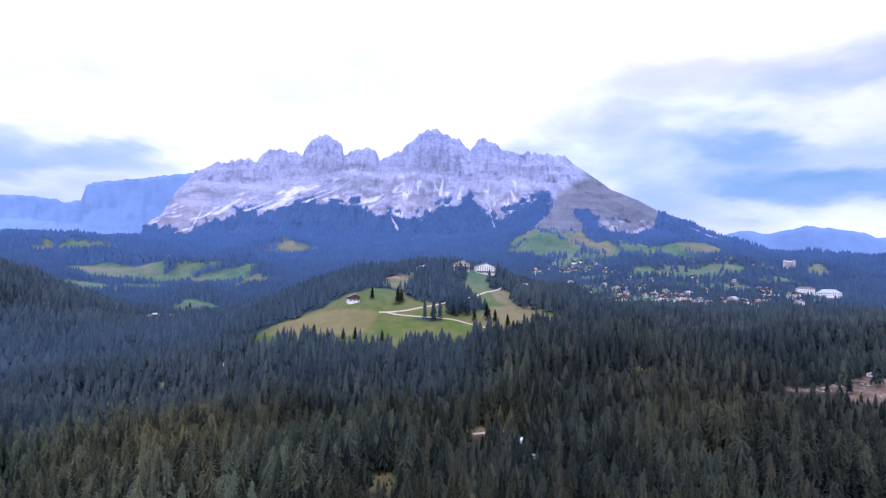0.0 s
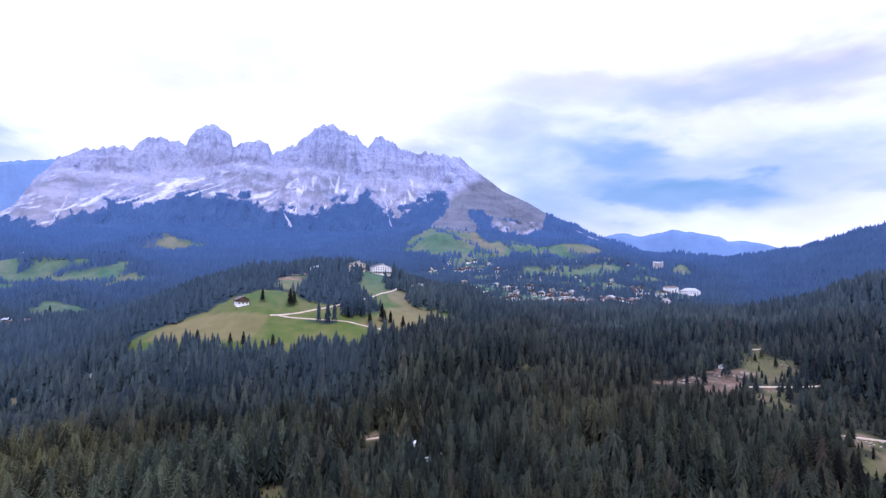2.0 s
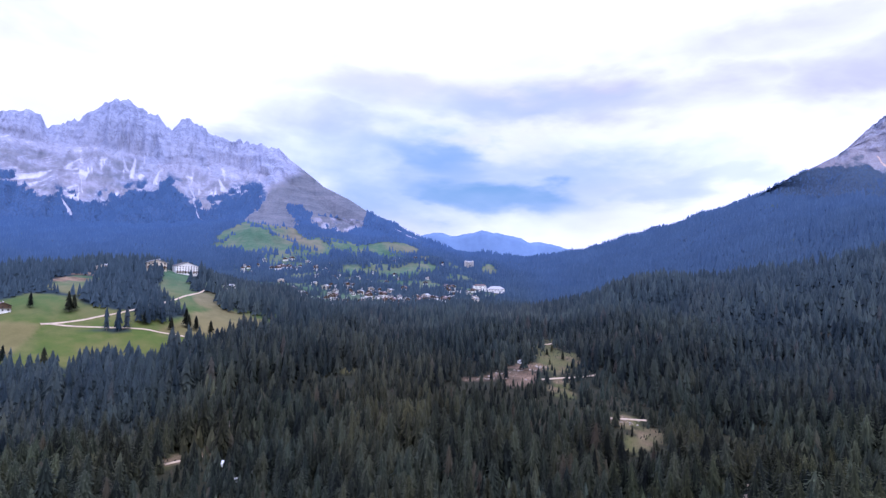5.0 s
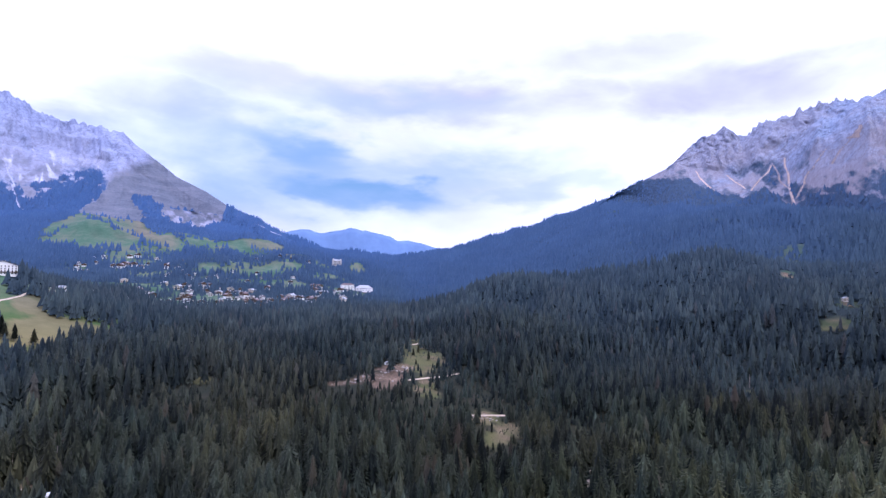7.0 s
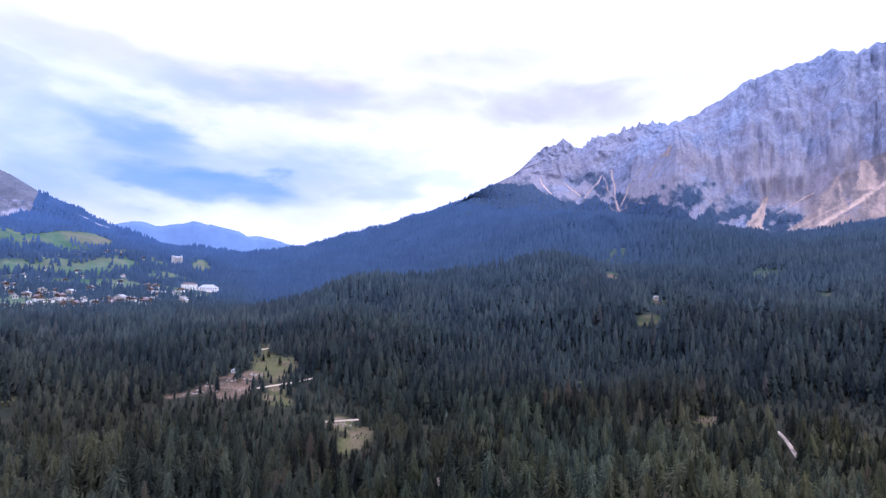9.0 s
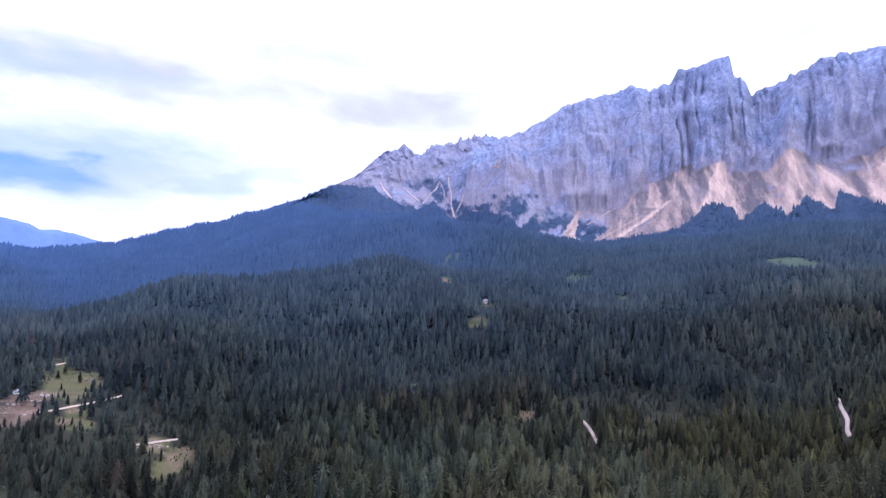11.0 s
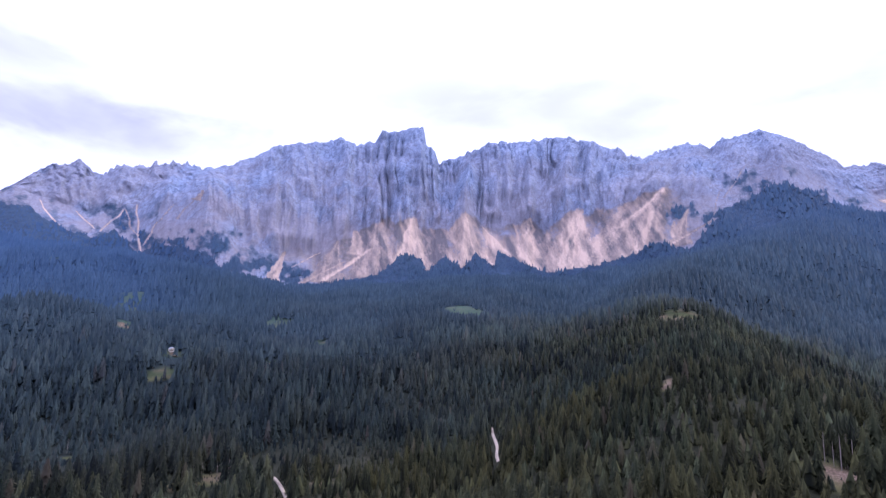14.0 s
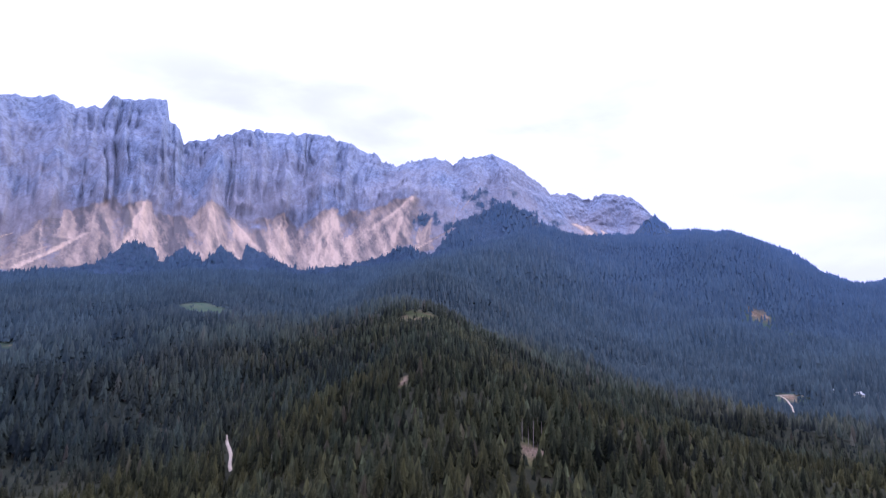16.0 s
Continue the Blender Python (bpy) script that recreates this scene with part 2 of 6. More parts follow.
def rock_material(name, dark, light, pink, scree_dark, scree_light, veg, relief=0.9, depth=14.0, bedding=0.22):
    """Bedded dolomite with fissures, scree by the attribute scree and dwarf pine by the attribute veg."""
    m, t, b = material(name)
    p = world_pos(t)
    beds = noisen(t, scaled(t, p, 0.0035, 0.0035, 0.028), 1.0, 7.0, 0.62)
    cracks = noisen(t, scaled(t, p, 0.035, 0.035, 0.006), 1.0, 6.0, 0.68)
    grain = noisen(t, p, 0.06, 7.0, 0.66)
    blotch = noisen(t, p, 0.006, 4.0, 0.6)
    slant = noisen(t, scaled(t, turned(t, p, 0.5), 0.05, 0.05, 0.012), 1.0, 6.0, 0.7)
    fine = noisen(t, p, 0.24, 6.0, 0.72)
    tone = mathn(t, "ADD", mathn(t, "ADD", mathn(t, "MULTIPLY", beds, bedding), mathn(t, "MULTIPLY", blotch, 0.20)), mathn(t, "ADD", mathn(t, "ADD", mathn(t, "MULTIPLY", cracks, 0.08), mathn(t, "MULTIPLY", slant, 0.18)), mathn(t, "ADD", mathn(t, "MULTIPLY", grain, 0.24), mathn(t, "MULTIPLY", fine, 0.20))))
    shift = (bedding - 0.22) * 0.5
    col = rampn(t, tone, (0.45 + shift, dark), (0.56 + shift, tuple((a + c) / 2 for a, c in zip(dark, light))), (0.67 + shift, light))
    # cracks and joints drawn dark: their shade is put into the colour
    fissure = mathn(t, "ABSOLUTE", mathn(t, "SUBTRACT", noisen(t, scaled(t, p, 0.016, 0.016, 0.0045), 1.0, 5.0, 0.6, 2.0, 0.4), 0.5))
    joint = mathn(t, "ABSOLUTE", mathn(t, "SUBTRACT", noisen(t, scaled(t, turned(t, p, -0.4), 0.030, 0.030, 0.012), 1.0, 5.0, 0.6), 0.5))
    split = mathn(t, "MAXIMUM", mathn(t, "SUBTRACT", 1.0, mathn(t, "MULTIPLY", fissure, 34.0), clamp=True), mathn(t, "MULTIPLY", mathn(t, "SUBTRACT", 1.0, mathn(t, "MULTIPLY", joint, 30.0), clamp=True), 0.6))
    col = mixn(t, mathn(t, "MULTIPLY", split, 0.72), col, tuple(c * 0.55 for c in dark))
    stain = rampn(t, noisen(t, scaled(t, p, 0.004, 0.004, 0.002), 1.0, 4.0, 0.6), (0.33, 0.0), (0.54, 0.9))
    zed = t.nodes.new("ShaderNodeSeparateXYZ")
    link(t, p, zed.inputs[0])
    lower = mathn(t, "SUBTRACT", 1.52, mathn(t, "MULTIPLY", mathn(t, "ADD", zed.outputs[2], mathn(t, "MULTIPLY", blotch, 300.0)), 0.00115), clamp=True)
    stain = mathn(t, "MULTIPLY", stain, lower)
    col = mixn(t, stain, col, mixn(t, grain, tuple(c * 0.6 for c in pink), pink))
    # fans: washed paler and darker in runs that follow the fall
    runs = mathn(t, "ADD", mathn(t, "MULTIPLY", noisen(t, scaled(t, p, 0.02, 0.02, 0.003), 1.0, 5.0, 0.6), 0.65), mathn(t, "MULTIPLY", noisen(t, p, 0.09, 6.0, 0.7), 0.4))
    runs = mathn(t, "ADD", mathn(t, "MULTIPLY", runs, 0.40), mathn(t, "MULTIPLY", attr(t, "wash"), 0.60))
    sc = rampn(t, runs, (0.30, scree_dark), (0.72, scree_light))
    edge = mathn(t, "MULTIPLY", mathn(t, "SUBTRACT", mathn(t, "ADD", attr(t, "scree"), mathn(t, "ADD", mathn(t, "MULTIPLY", grain, 0.75), mathn(t, "MULTIPLY", fine, 0.5))), 0.80), 3.0, clamp=True)
    col = mixn(t, edge, col, sc)
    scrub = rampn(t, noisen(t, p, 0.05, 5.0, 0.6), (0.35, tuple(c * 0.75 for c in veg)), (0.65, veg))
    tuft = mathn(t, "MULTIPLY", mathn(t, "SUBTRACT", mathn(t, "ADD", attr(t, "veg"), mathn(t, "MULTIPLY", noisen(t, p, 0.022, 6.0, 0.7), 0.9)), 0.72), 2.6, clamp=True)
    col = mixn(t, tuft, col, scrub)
    # turf ramp leans to blue for the haze over the mountains
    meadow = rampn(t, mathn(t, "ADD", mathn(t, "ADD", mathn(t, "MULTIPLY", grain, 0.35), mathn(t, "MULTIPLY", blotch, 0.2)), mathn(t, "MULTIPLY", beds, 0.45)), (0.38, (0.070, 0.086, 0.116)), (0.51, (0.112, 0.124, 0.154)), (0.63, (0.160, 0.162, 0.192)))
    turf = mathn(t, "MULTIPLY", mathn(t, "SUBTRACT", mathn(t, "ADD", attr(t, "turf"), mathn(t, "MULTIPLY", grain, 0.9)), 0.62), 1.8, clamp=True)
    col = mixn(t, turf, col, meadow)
    link(t, col, b.inputs["Base Color"])
    b.inputs["Roughness"].default_value = 0.92
    b.inputs["Specular IOR Level"].default_value = 0.15
    bumpn(t, b, mathn(t, "ADD", mathn(t, "ADD", mathn(t, "MULTIPLY", cracks, 0.3), mathn(t, "MULTIPLY", slant, 0.4)), mathn(t, "ADD", grain, mathn(t, "MULTIPLY", fine, 0.5))), relief, depth)
    return m


M_GROUND = ground_material()
# distance haze is mixed into the rock and scrub colours as blue
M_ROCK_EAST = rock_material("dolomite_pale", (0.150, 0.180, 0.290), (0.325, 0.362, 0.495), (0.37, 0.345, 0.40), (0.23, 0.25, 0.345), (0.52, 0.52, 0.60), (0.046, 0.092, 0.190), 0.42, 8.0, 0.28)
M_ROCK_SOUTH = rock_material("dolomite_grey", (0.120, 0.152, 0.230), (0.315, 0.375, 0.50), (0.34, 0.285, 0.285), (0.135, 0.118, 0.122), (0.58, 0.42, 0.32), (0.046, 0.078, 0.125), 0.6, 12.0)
# haze over the farthest ridges: blue base colour plus a faint blue glow
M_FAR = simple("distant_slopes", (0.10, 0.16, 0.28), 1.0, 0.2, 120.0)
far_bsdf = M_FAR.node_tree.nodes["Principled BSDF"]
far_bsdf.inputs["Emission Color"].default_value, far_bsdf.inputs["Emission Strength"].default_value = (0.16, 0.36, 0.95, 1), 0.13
M_GRAVEL = simple("gravel_road", (0.42, 0.33, 0.24), 0.95, 0.4, 1.6)
M_PLASTER = simple("white_plaster", (0.80, 0.79, 0.76), 0.85, 0.06, 3.0)
M_CREAM = simple("cream_plaster", (0.66, 0.58, 0.47), 0.85, 0.08, 3.0)
M_STONEWALL = simple("grey_stone_wall", (0.40, 0.39, 0.38), 0.85, 0.1, 3.0)
M_TIMBER = simple("dark_timber", (0.10, 0.06, 0.035), 0.7, 0.35, 0.6)
M_ROOF = simple("brown_roof_tiles", (0.085, 0.078, 0.08), 0.8, 0.3, 0.8)
M_ROOF_RED = simple("red_roof_tiles", (0.125, 0.088, 0.082), 0.8, 0.3, 0.8)
M_ROOF_GREY = simple("grey_sheet_roof", (0.30, 0.31, 0.33), 0.5, 0.15, 1.5)
M_GLASS = simple("window_glass", (0.03, 0.035, 0.045), 0.12, 0.2, 2.0)
M_STONE = simple("pale_boulder", (0.27, 0.235, 0.20), 0.9, 0.3, 1.0)


# ---- lie of the land: heights over the valley along rings round the take-off point ----
LEVEL = 110.0
AZ = [-60, -40, -30, -20, -10, 0, 10, 20, 30, 40, 50, 60, 70, 80, 90, 100, 110, 120, 130, 140, 150, 160, 172]
RINGS = []


def ring(r, *heights):
    RINGS.append((r, np.array(heights, float) + LEVEL))


ring(0, *[-100] * 23)
ring(200, -108, -110, -110, -108, -106, -104, -103, -102, -100, -98, -96, -94, -92, -90, -86, -80, -72, -62, -52, -50, -50, -52, -58)
ring(350, -115, -116, -116, -113, -109, -106, -103, -98, -92, -90, -92, -92, -88, -84, -80, -74, -66, -40, 3, -4, -18, -28, -34)
ring(500, -118, -120, -118, -112, -105, -96, -84, -78, -78, -75, -78, -80, -80, -76, -74, -68, -62, -34, 24, -10, -45, -60, -65)
ring(650, -120, -120, -118, -100, -66, -64, -68, -64, -60, -56, -62, -66, -68, -58, -48, -40, -35, -16, 46, -20, -60, -75, -80)
ring(800, -115, -115, -112, -75, -15, -18, -42, -62, -58, -50, -34, -22, -2, -4, -18, 5, 40, 15, 75, 0, -60, -75, -80)
ring(980, -75, -70, -105, -80, 5, 18, -14, -62, -62, -52, 12, 32, 58, 28, 0, 40, 70, 54, 110, 30, -45, -60, -70)
ring(1150, -40, -20, -100, -88, -8, 9, -17, -53, -56, -72, -48, -26, 2, 16, 30, 65, 95, 80, 140, 75, -22, -40, -50)
ring(1300, 10, 22, -98, -92, -20, 0, -20, -44, -48, -62, -62, -34, 30, 50, 60, 90, 120, 105, 170, 120, 0, -20, -30)
ring(1700, 30, -30, -78, -60, -40, -20, 0, 10, 5, -30, -20, 90, 208, 208, 142, 165, 202, 192, 262, 325, 130, 70, 40)
ring(2200, 100, 30, 0, 10, 20, 40, 90, 90, 75, 30, 80, 230, 290, 225, 180, 190, 210, 200, 290, 470, 400, 380, 220)
ring(2700, 150, 110, 90, 90, 110, 140, 260, 200, 130, 105, 235, 415, 400, 250, 200, 200, 200, 200, 250, 420, 530, 510, 290)
ring(3300, 165, 160, 170, 215, 240, 245, 310, 225, 150, 60, 150, 300, 300, 200, 200, 200, 200, 200, 200, 250, 300, 250, 150)
ring(3800, 180, 180, 190, 210, 230, 230, 330, 230, 120, 50, 100, 200, 200, 200, 200, 200, 200, 200, 200, 200, 200, 150, 100)
ring(6000, *[60] * 23)

RNG = np.random.default_rng(7)
LATTICE = RNG.random((256, 256))


def vnoise(x, y, k=0):
    """Smooth lattice noise, 0 to 1."""
    x, y = np.asarray(x, float) + 17.3 * k, np.asarray(y, float) - 9.1 * k
    ix, iy = np.floor(x).astype(int), np.floor(y).astype(int)
    fx, fy = x - ix, y - iy
    fx, fy = fx * fx * (3 - 2 * fx), fy * fy * (3 - 2 * fy)
    a, b = LATTICE[ix & 255, iy & 255], LATTICE[(ix + 1) & 255, iy & 255]
    c, d = LATTICE[ix & 255, (iy + 1) & 255], LATTICE[(ix + 1) & 255, (iy + 1) & 255]
    return a + (b - a) * fx + (c - a) * fy + (a - b - c + d) * fx * fy


def fbm(x, y, octaves=4, k=0, rough=0.5):
    s, amp, tot = 0.0, 1.0, 0.0
    for o in range(octaves):
        s, tot = s + amp * vnoise(np.asarray(x) * 2 ** o, np.asarray(y) * 2 ** o, k + 3 * o), tot + amp
        amp *= rough
    return s / tot


R_STEP = 20.0
AZ_GRID = np.arange(-180, 181, 1.0)
R_GRID = np.arange(0, 6000 + R_STEP, R_STEP)


def smooth(a, n, axis):
    k = np.hanning(2 * n + 3)[1:-1]
    k /= k.sum()
    pad = [(0, 0), (0, 0)]
    pad[axis] = (n, n)
    b = np.pad(a, pad, mode="edge")
    return np.apply_along_axis(lambda v: np.convolve(v, k, "valid"), axis, b)


def land_grid():
    rr = [r for r, _ in RINGS]
    at_az = np.array([np.interp(AZ_GRID, AZ + [172 + 64, 300], list(h) + [LEVEL - 90 if r < 1200 else h[-1] * 0.5 + h[0] * 0.5, h[0]], left=None) for r, h in RINGS])
    # round the back the land goes on from one side to the other
    back = AZ_GRID < -60
    for i, (r, h) in enumerate(RINGS):
        f = (AZ_GRID[back] + 188) / 128
        at_az[i, back] = h[-1] + (h[0] - h[-1]) * np.clip(f, 0, 1)
    g = np.array([np.interp(R_GRID, rr, at_az[:, j]) for j in range(len(AZ_GRID))])
    return smooth(smooth(g, 3, 1), 4, 0)


LAND = land_grid()


# local rises: bearing, distance, half width, half depth, height
BANKS = [(-30, 2350, 230, 100, 50), (-27.1, 2110, 190, 70, 34), (-23.5, 2080, 160, 60, 30), (-20.2, 2420, 110, 90, 46), (-20.8, 2020, 150, 80, 40), (-18.4, 1930, 90, 80, 26), (-25.4, 1470, 90, 120, 34), (-16.6, 2880, 190, 80, 52), (-33.5, 2700, 240, 100, 50),
         (25, 2440, 170, 120, 44), (26.8, 1920, 130, 120, 30), (20.6, 1830, 100, 80, 22), (28.4, 2200, 110, 90, 26), (17.2, 2350, 110, 90, 26), (10.8, 2450, 90, 110, 30), (34.6, 2130, 60, 70, 24), (168, 2600, 170, 650, -95), (3.4, 960, 62, 60, 11)]


def height(az, r):
    az = (np.asarray(az, float) + 180) % 360 - 180
    r = np.asarray(r, float)
    i, j = np.clip(az + 180, 0, 359.999), np.clip(r / R_STEP, 0, len(R_GRID) - 1.001)
    i0, j0 = i.astype(int), j.astype(int)
    fi, fj = i - i0, j - j0
    z = (LAND[i0, j0] * (1 - fi) + LAND[i0 + 1, j0] * fi) * (1 - fj) + (LAND[i0, j0 + 1] * (1 - fi) + LAND[i0 + 1, j0 + 1] * fi) * fj
    x, y = r * np.sin(np.radians(az)), r * np.cos(np.radians(az))
    amp = np.clip(r / 70, 2, 26)
    for a, d, wide, deep, rise in BANKS:
        u, v = np.radians(az - a) * r / wide, (r - d) / deep
        z = z + rise * np.exp(-(u * u + v * v))
    rolling = np.clip((az - 64) / 12, 0, 1) * np.clip((172 - az) / 10, 0, 1) * np.clip((r - 480) / 250, 0, 1) * np.clip((1720 - r) / 250, 0, 1)
    z = z + 58 * rolling * (1 - np.abs(2 * fbm(x / 420, y / 420, 3, 147) - 1) - 0.62)
    return z + amp * (fbm(x / 160, y / 160, 3) - 0.5) + 0.35 * amp * (fbm(x / 38, y / 38, 2, 5) - 0.5)


def place(az, r):
    """The point on the land at that bearing and distance."""
    return Vector((r * math.sin(radians(az)), r * math.cos(radians(az)), float(height(az, r))))


# ---- open ground: bearing, distance, half width across, half depth away, kind ----
def blobs(*rows):
    return list(rows)


MEADOWS = blobs((5.2, 702, 66, 46), (8.6, 748, 56, 40), (3.8, 664, 46, 30), (-4.6, 835, 24, 60), (8.6, 2330, 90, 70), (11.8, 2440, 120, 80), (-1.5, 640, 60, 62), (-8, 655, 70, 50), (-6.5, 745, 62, 48), (-12.5, 690, 62, 55), (-16, 715, 26, 30), (2.5, 690, 42, 40))
MEADOWS += blobs((3.6, 880, 26, 100), (5.8, 800, 40, 70), (8.2, 740, 36, 42), (7.6, 930, 26, 50), (-4.0, 890, 26, 42), (13, 2380, 90, 120), (15.4, 2380, 60, 110), (10.8, 2330, 62, 120), (17.0, 2250, 50, 60), (18.8, 2330, 40, 80), (13.9, 2060, 90, 40), (20.6, 1760, 60, 45), (23.4, 2340, 50, 80), (25.6, 2400, 60, 60), (26.6, 2260, 50, 50), (24.4, 2200, 50, 40), (28.4, 2120, 44, 60), (26.4, 1800, 50, 60), (28.2, 1840, 34, 70), (30.4, 1990, 30, 60), (22.4, 1880, 40, 40))
MEADOWS += blobs((29, 1560, 50, 60), (23, 2020, 55, 40), (25.2, 2080, 60, 40), (34.6, 2064, 34, 60), (12.6, 800, 40, 16), (-31.3, 2110, 120, 120), (-29.2, 2060, 80, 90), (-33.6, 1850, 90, 90), (-30.6, 1720, 60, 36), (-28.8, 1890, 70, 34), (-26.8, 1990, 70, 30), (-24.6, 2025, 80, 24))
MEADOWS += blobs((-23.2, 1940, 60, 34), (-21.2, 1930, 60, 56), (-19.4, 1985, 44, 30), (-19.2, 1830, 56, 56), (-24.6, 1350, 56, 60), (-18.6, 2560, 70, 60), (-15.6, 2790, 90, 44), (-33.4, 2560, 110, 70))
MEADOWS += blobs((-1.5, 712, 50, 26), (-36.4, 2500, 60, 120), (-12.8, 2790, 50, 34))
HAY = blobs((7.8, 742, 56, 30), (6.6, 830, 18, 60), (8.2, 745, 26, 34), (15.9, 2330, 50, 90), (12.5, 2190, 80, 20), (13.9, 2055, 90, 22), (25.5, 2380, 70, 50), (34.6, 2060, 26, 50), (27.5, 1880, 50, 22))
HAY += blobs((-31.0, 2110, 110, 80), (-19.2, 1830, 50, 50), (-16.6, 2780, 120, 60), (28, 2130, 40, 40), (-36.0, 2500, 70, 90))
CUTS = blobs((40.9, 600, 12, 40), (41.6, 555, 18, 40), (42.0, 520, 18, 24), (42.2, 478, 8, 20), (48.4, 405, 15, 16), (50.2, 382, 13, 22), (108.6, 970, 30, 24), (129.8, 708, 20, 22), (4.8, 367, 15, 14))
CUTS += blobs((61.6, 2425, 56, 34), (64.1, 1772, 56, 18), (70.0, 1720, 50, 12), (84.4, 441, 12, 10), (81.6, 436, 5, 8), (94.5, 401, 22, 8), (-26, 600, 20, 16), (-29.5, 560, 16, 12), (-21, 620, 14, 16), (73.5, 540, 7, 10), (163.7, 1056, 26, 30), (161.8, 1760, 36, 40), (164.0, 1660, 14, 30))
CUTS += blobs((-13.4, 3080, 60, 30), (-16.2, 2900, 50, 24), (2.8, 3120, 36, 60), (-8.0, 2870, 40, 26), (-10.3, 2560, 40, 26))
CUTS += blobs((75.8, 920, 11, 42), (79.6, 704, 18, 9), (80.0, 758, 14, 10), (88.8, 772, 16, 36), (93.4, 900, 28, 20), (89.2, 1078, 20, 46), (76.3, 1370, 24, 50), (64.7, 722, 6, 6))
CUTS += blobs((128.5, 400, 4, 14), (141.8, 288, 13, 9), (116.5, 365, 9, 9), (-6, 290, 7, 10), (4, 262, 6, 14), (20, 520, 6, 12))
EARTH = blobs((34.8, 494, 18, 14), (36.8, 500, 17, 24), (38.4, 510, 14, 24), (33.1, 488, 9, 9), (40.0, 530, 8, 14), (-4.4, 880, 20, 26), (-3.0, 945, 16, 14), (4.8, 368, 14, 11), (84.0, 441, 5, 5), (85.6, 446, 4, 3), (94.5, 401, 12, 5), (27.4, 1880, 44, 12), (161.8, 1774, 24, 8))
EARTH += blobs((88.8, 768, 8, 14), (93.4, 900, 20, 5), (80.0, 757, 6, 5), (64.7, 721, 5, 3), (75.8, 905, 5, 12), (-4.6, 885, 26, 34), (-3.2, 962, 22, 20))
EARTH += blobs((163.7, 1050, 10, 16), (128.5, 402, 3, 12), (141.8, 288, 11, 7), (116.8, 362, 8, 7), (24.0, 1290, 14, 12), (34.9, 1560, 40, 14))
# clumps of trees that stand in the meadows
COPSES = blobs((-2.6, 790, 18, 46), (-0.6, 800, 22, 36), (2.2, 716, 22, 17), (3.7, 710, 14, 12), (10.2, 815, 50, 34), (9.2, 845, 22, 40), (5.6, 1000, 14, 26), (-14.6, 760, 20, 22), (10.6, 2600, 24, 22), (11.5, 2480, 18, 50), (12.8, 2410, 40, 30), (14.1, 2370, 30, 26), (12.3, 2345, 24, 16), (12.2, 2240, 46, 16), (14.4, 2230, 50, 15), (16.3, 2240, 26, 18), (8.3, 2470, 10, 16), (7.6, 2380, 10, 14), (9.4, 2300, 9, 12), (25.2, 2290, 40, 18), (24.3, 2300, 12, 46), (27.4, 2190, 20, 30), (29.3, 2060, 14, 40), (27.2, 1820, 10, 50), (23.6, 2270, 20, 14), (18.0, 2280, 14, 60), (22.8, 1860, 14, 16))
COPSES += blobs((27.6, 1990, 50, 16), (26.0, 1730, 24, 30), (28.8, 1700, 26, 18), (-18.2, 1900, 16, 26), (-28.4, 2180, 50, 14))


def mask(az, r, rows, ragged=0.55, fray=0.0):
    """1 on the open patches, 0 off them, with uneven edges."""
    az, r = np.asarray(az, float), np.asarray(r, float)
    x, y = r * np.sin(np.radians(az)), r * np.cos(np.radians(az))
    wob = (fbm(x / 45, y / 45, 3, 11) - 0.5) * 2 * ragged
    if fray:
        wob = wob + fray * (fbm(x / 13, y / 13, 3, 12) - 0.5)
    out = np.zeros_like(r)
    for a, d, wide, deep in rows:
        u, v = (r * np.radians(az - a)) / wide, (r - d) / deep
        q = np.sqrt(u * u + v * v)
        out = np.maximum(out, np.clip((1.0 + wob - q) / 0.12 + 0.5, 0, 1))
    return out


# mown fields of the meadow hill: bearing and distance of their corners, in turn
FIELDS = [((-15.6, 744), (-10.9, 730), (-6.5, 702), (-8.6, 634), (-12.8, 655), (-17.6, 715)), ((4.6, 735), (7.2, 800), (10.4, 760), (8.6, 700), (4.4, 672), (1.6, 682))]


def mown(az, r):
    """1 inside the fields, with straight edges."""
    x, y = r * np.sin(np.radians(az)), r * np.cos(np.radians(az))
    out = np.zeros_like(x)
    for corners in FIELDS:
        p = [(d * math.sin(radians(a)), d * math.cos(radians(a))) for a, d in corners]
        inside = np.full_like(x, 1.0)
        for (x0, y0), (x1, y1) in zip(p, p[1:] + p[:1]):
            n = math.hypot(x1 - x0, y1 - y0)
            inside = np.minimum(inside, np.clip(0.5 - ((x - x0) * (y0 - y1) + (y - y0) * (x1 - x0)) / n / 5.0, 0, 1))
        out = np.maximum(out, inside)
    return out


def village_green(az, r):
    """1 on the open, tree-dotted grass of the village slope."""
    az, r = np.asarray(az, float), np.asarray(r, float)
    x, y = r * np.sin(np.radians(az)), r * np.cos(np.radians(az))
    zone = np.clip((az - 8) / 3, 0, 1) * np.clip((37 - az) / 3, 0, 1) * np.clip((r - 1080) / 60, 0, 1) * np.clip((np.interp(az, [8, 12, 17, 24, 30, 37], [2450, 2620, 2620, 2350, 2150, 2000]) - r) / 60, 0, 1)
    return zone * np.clip((np.interp(r, [1100, 1500, 1750, 2600], [0.44, 0.455, 0.51, 0.55]) - fbm(x / 120, y / 120, 4, 77, 0.55)) * 22, 0, 1)


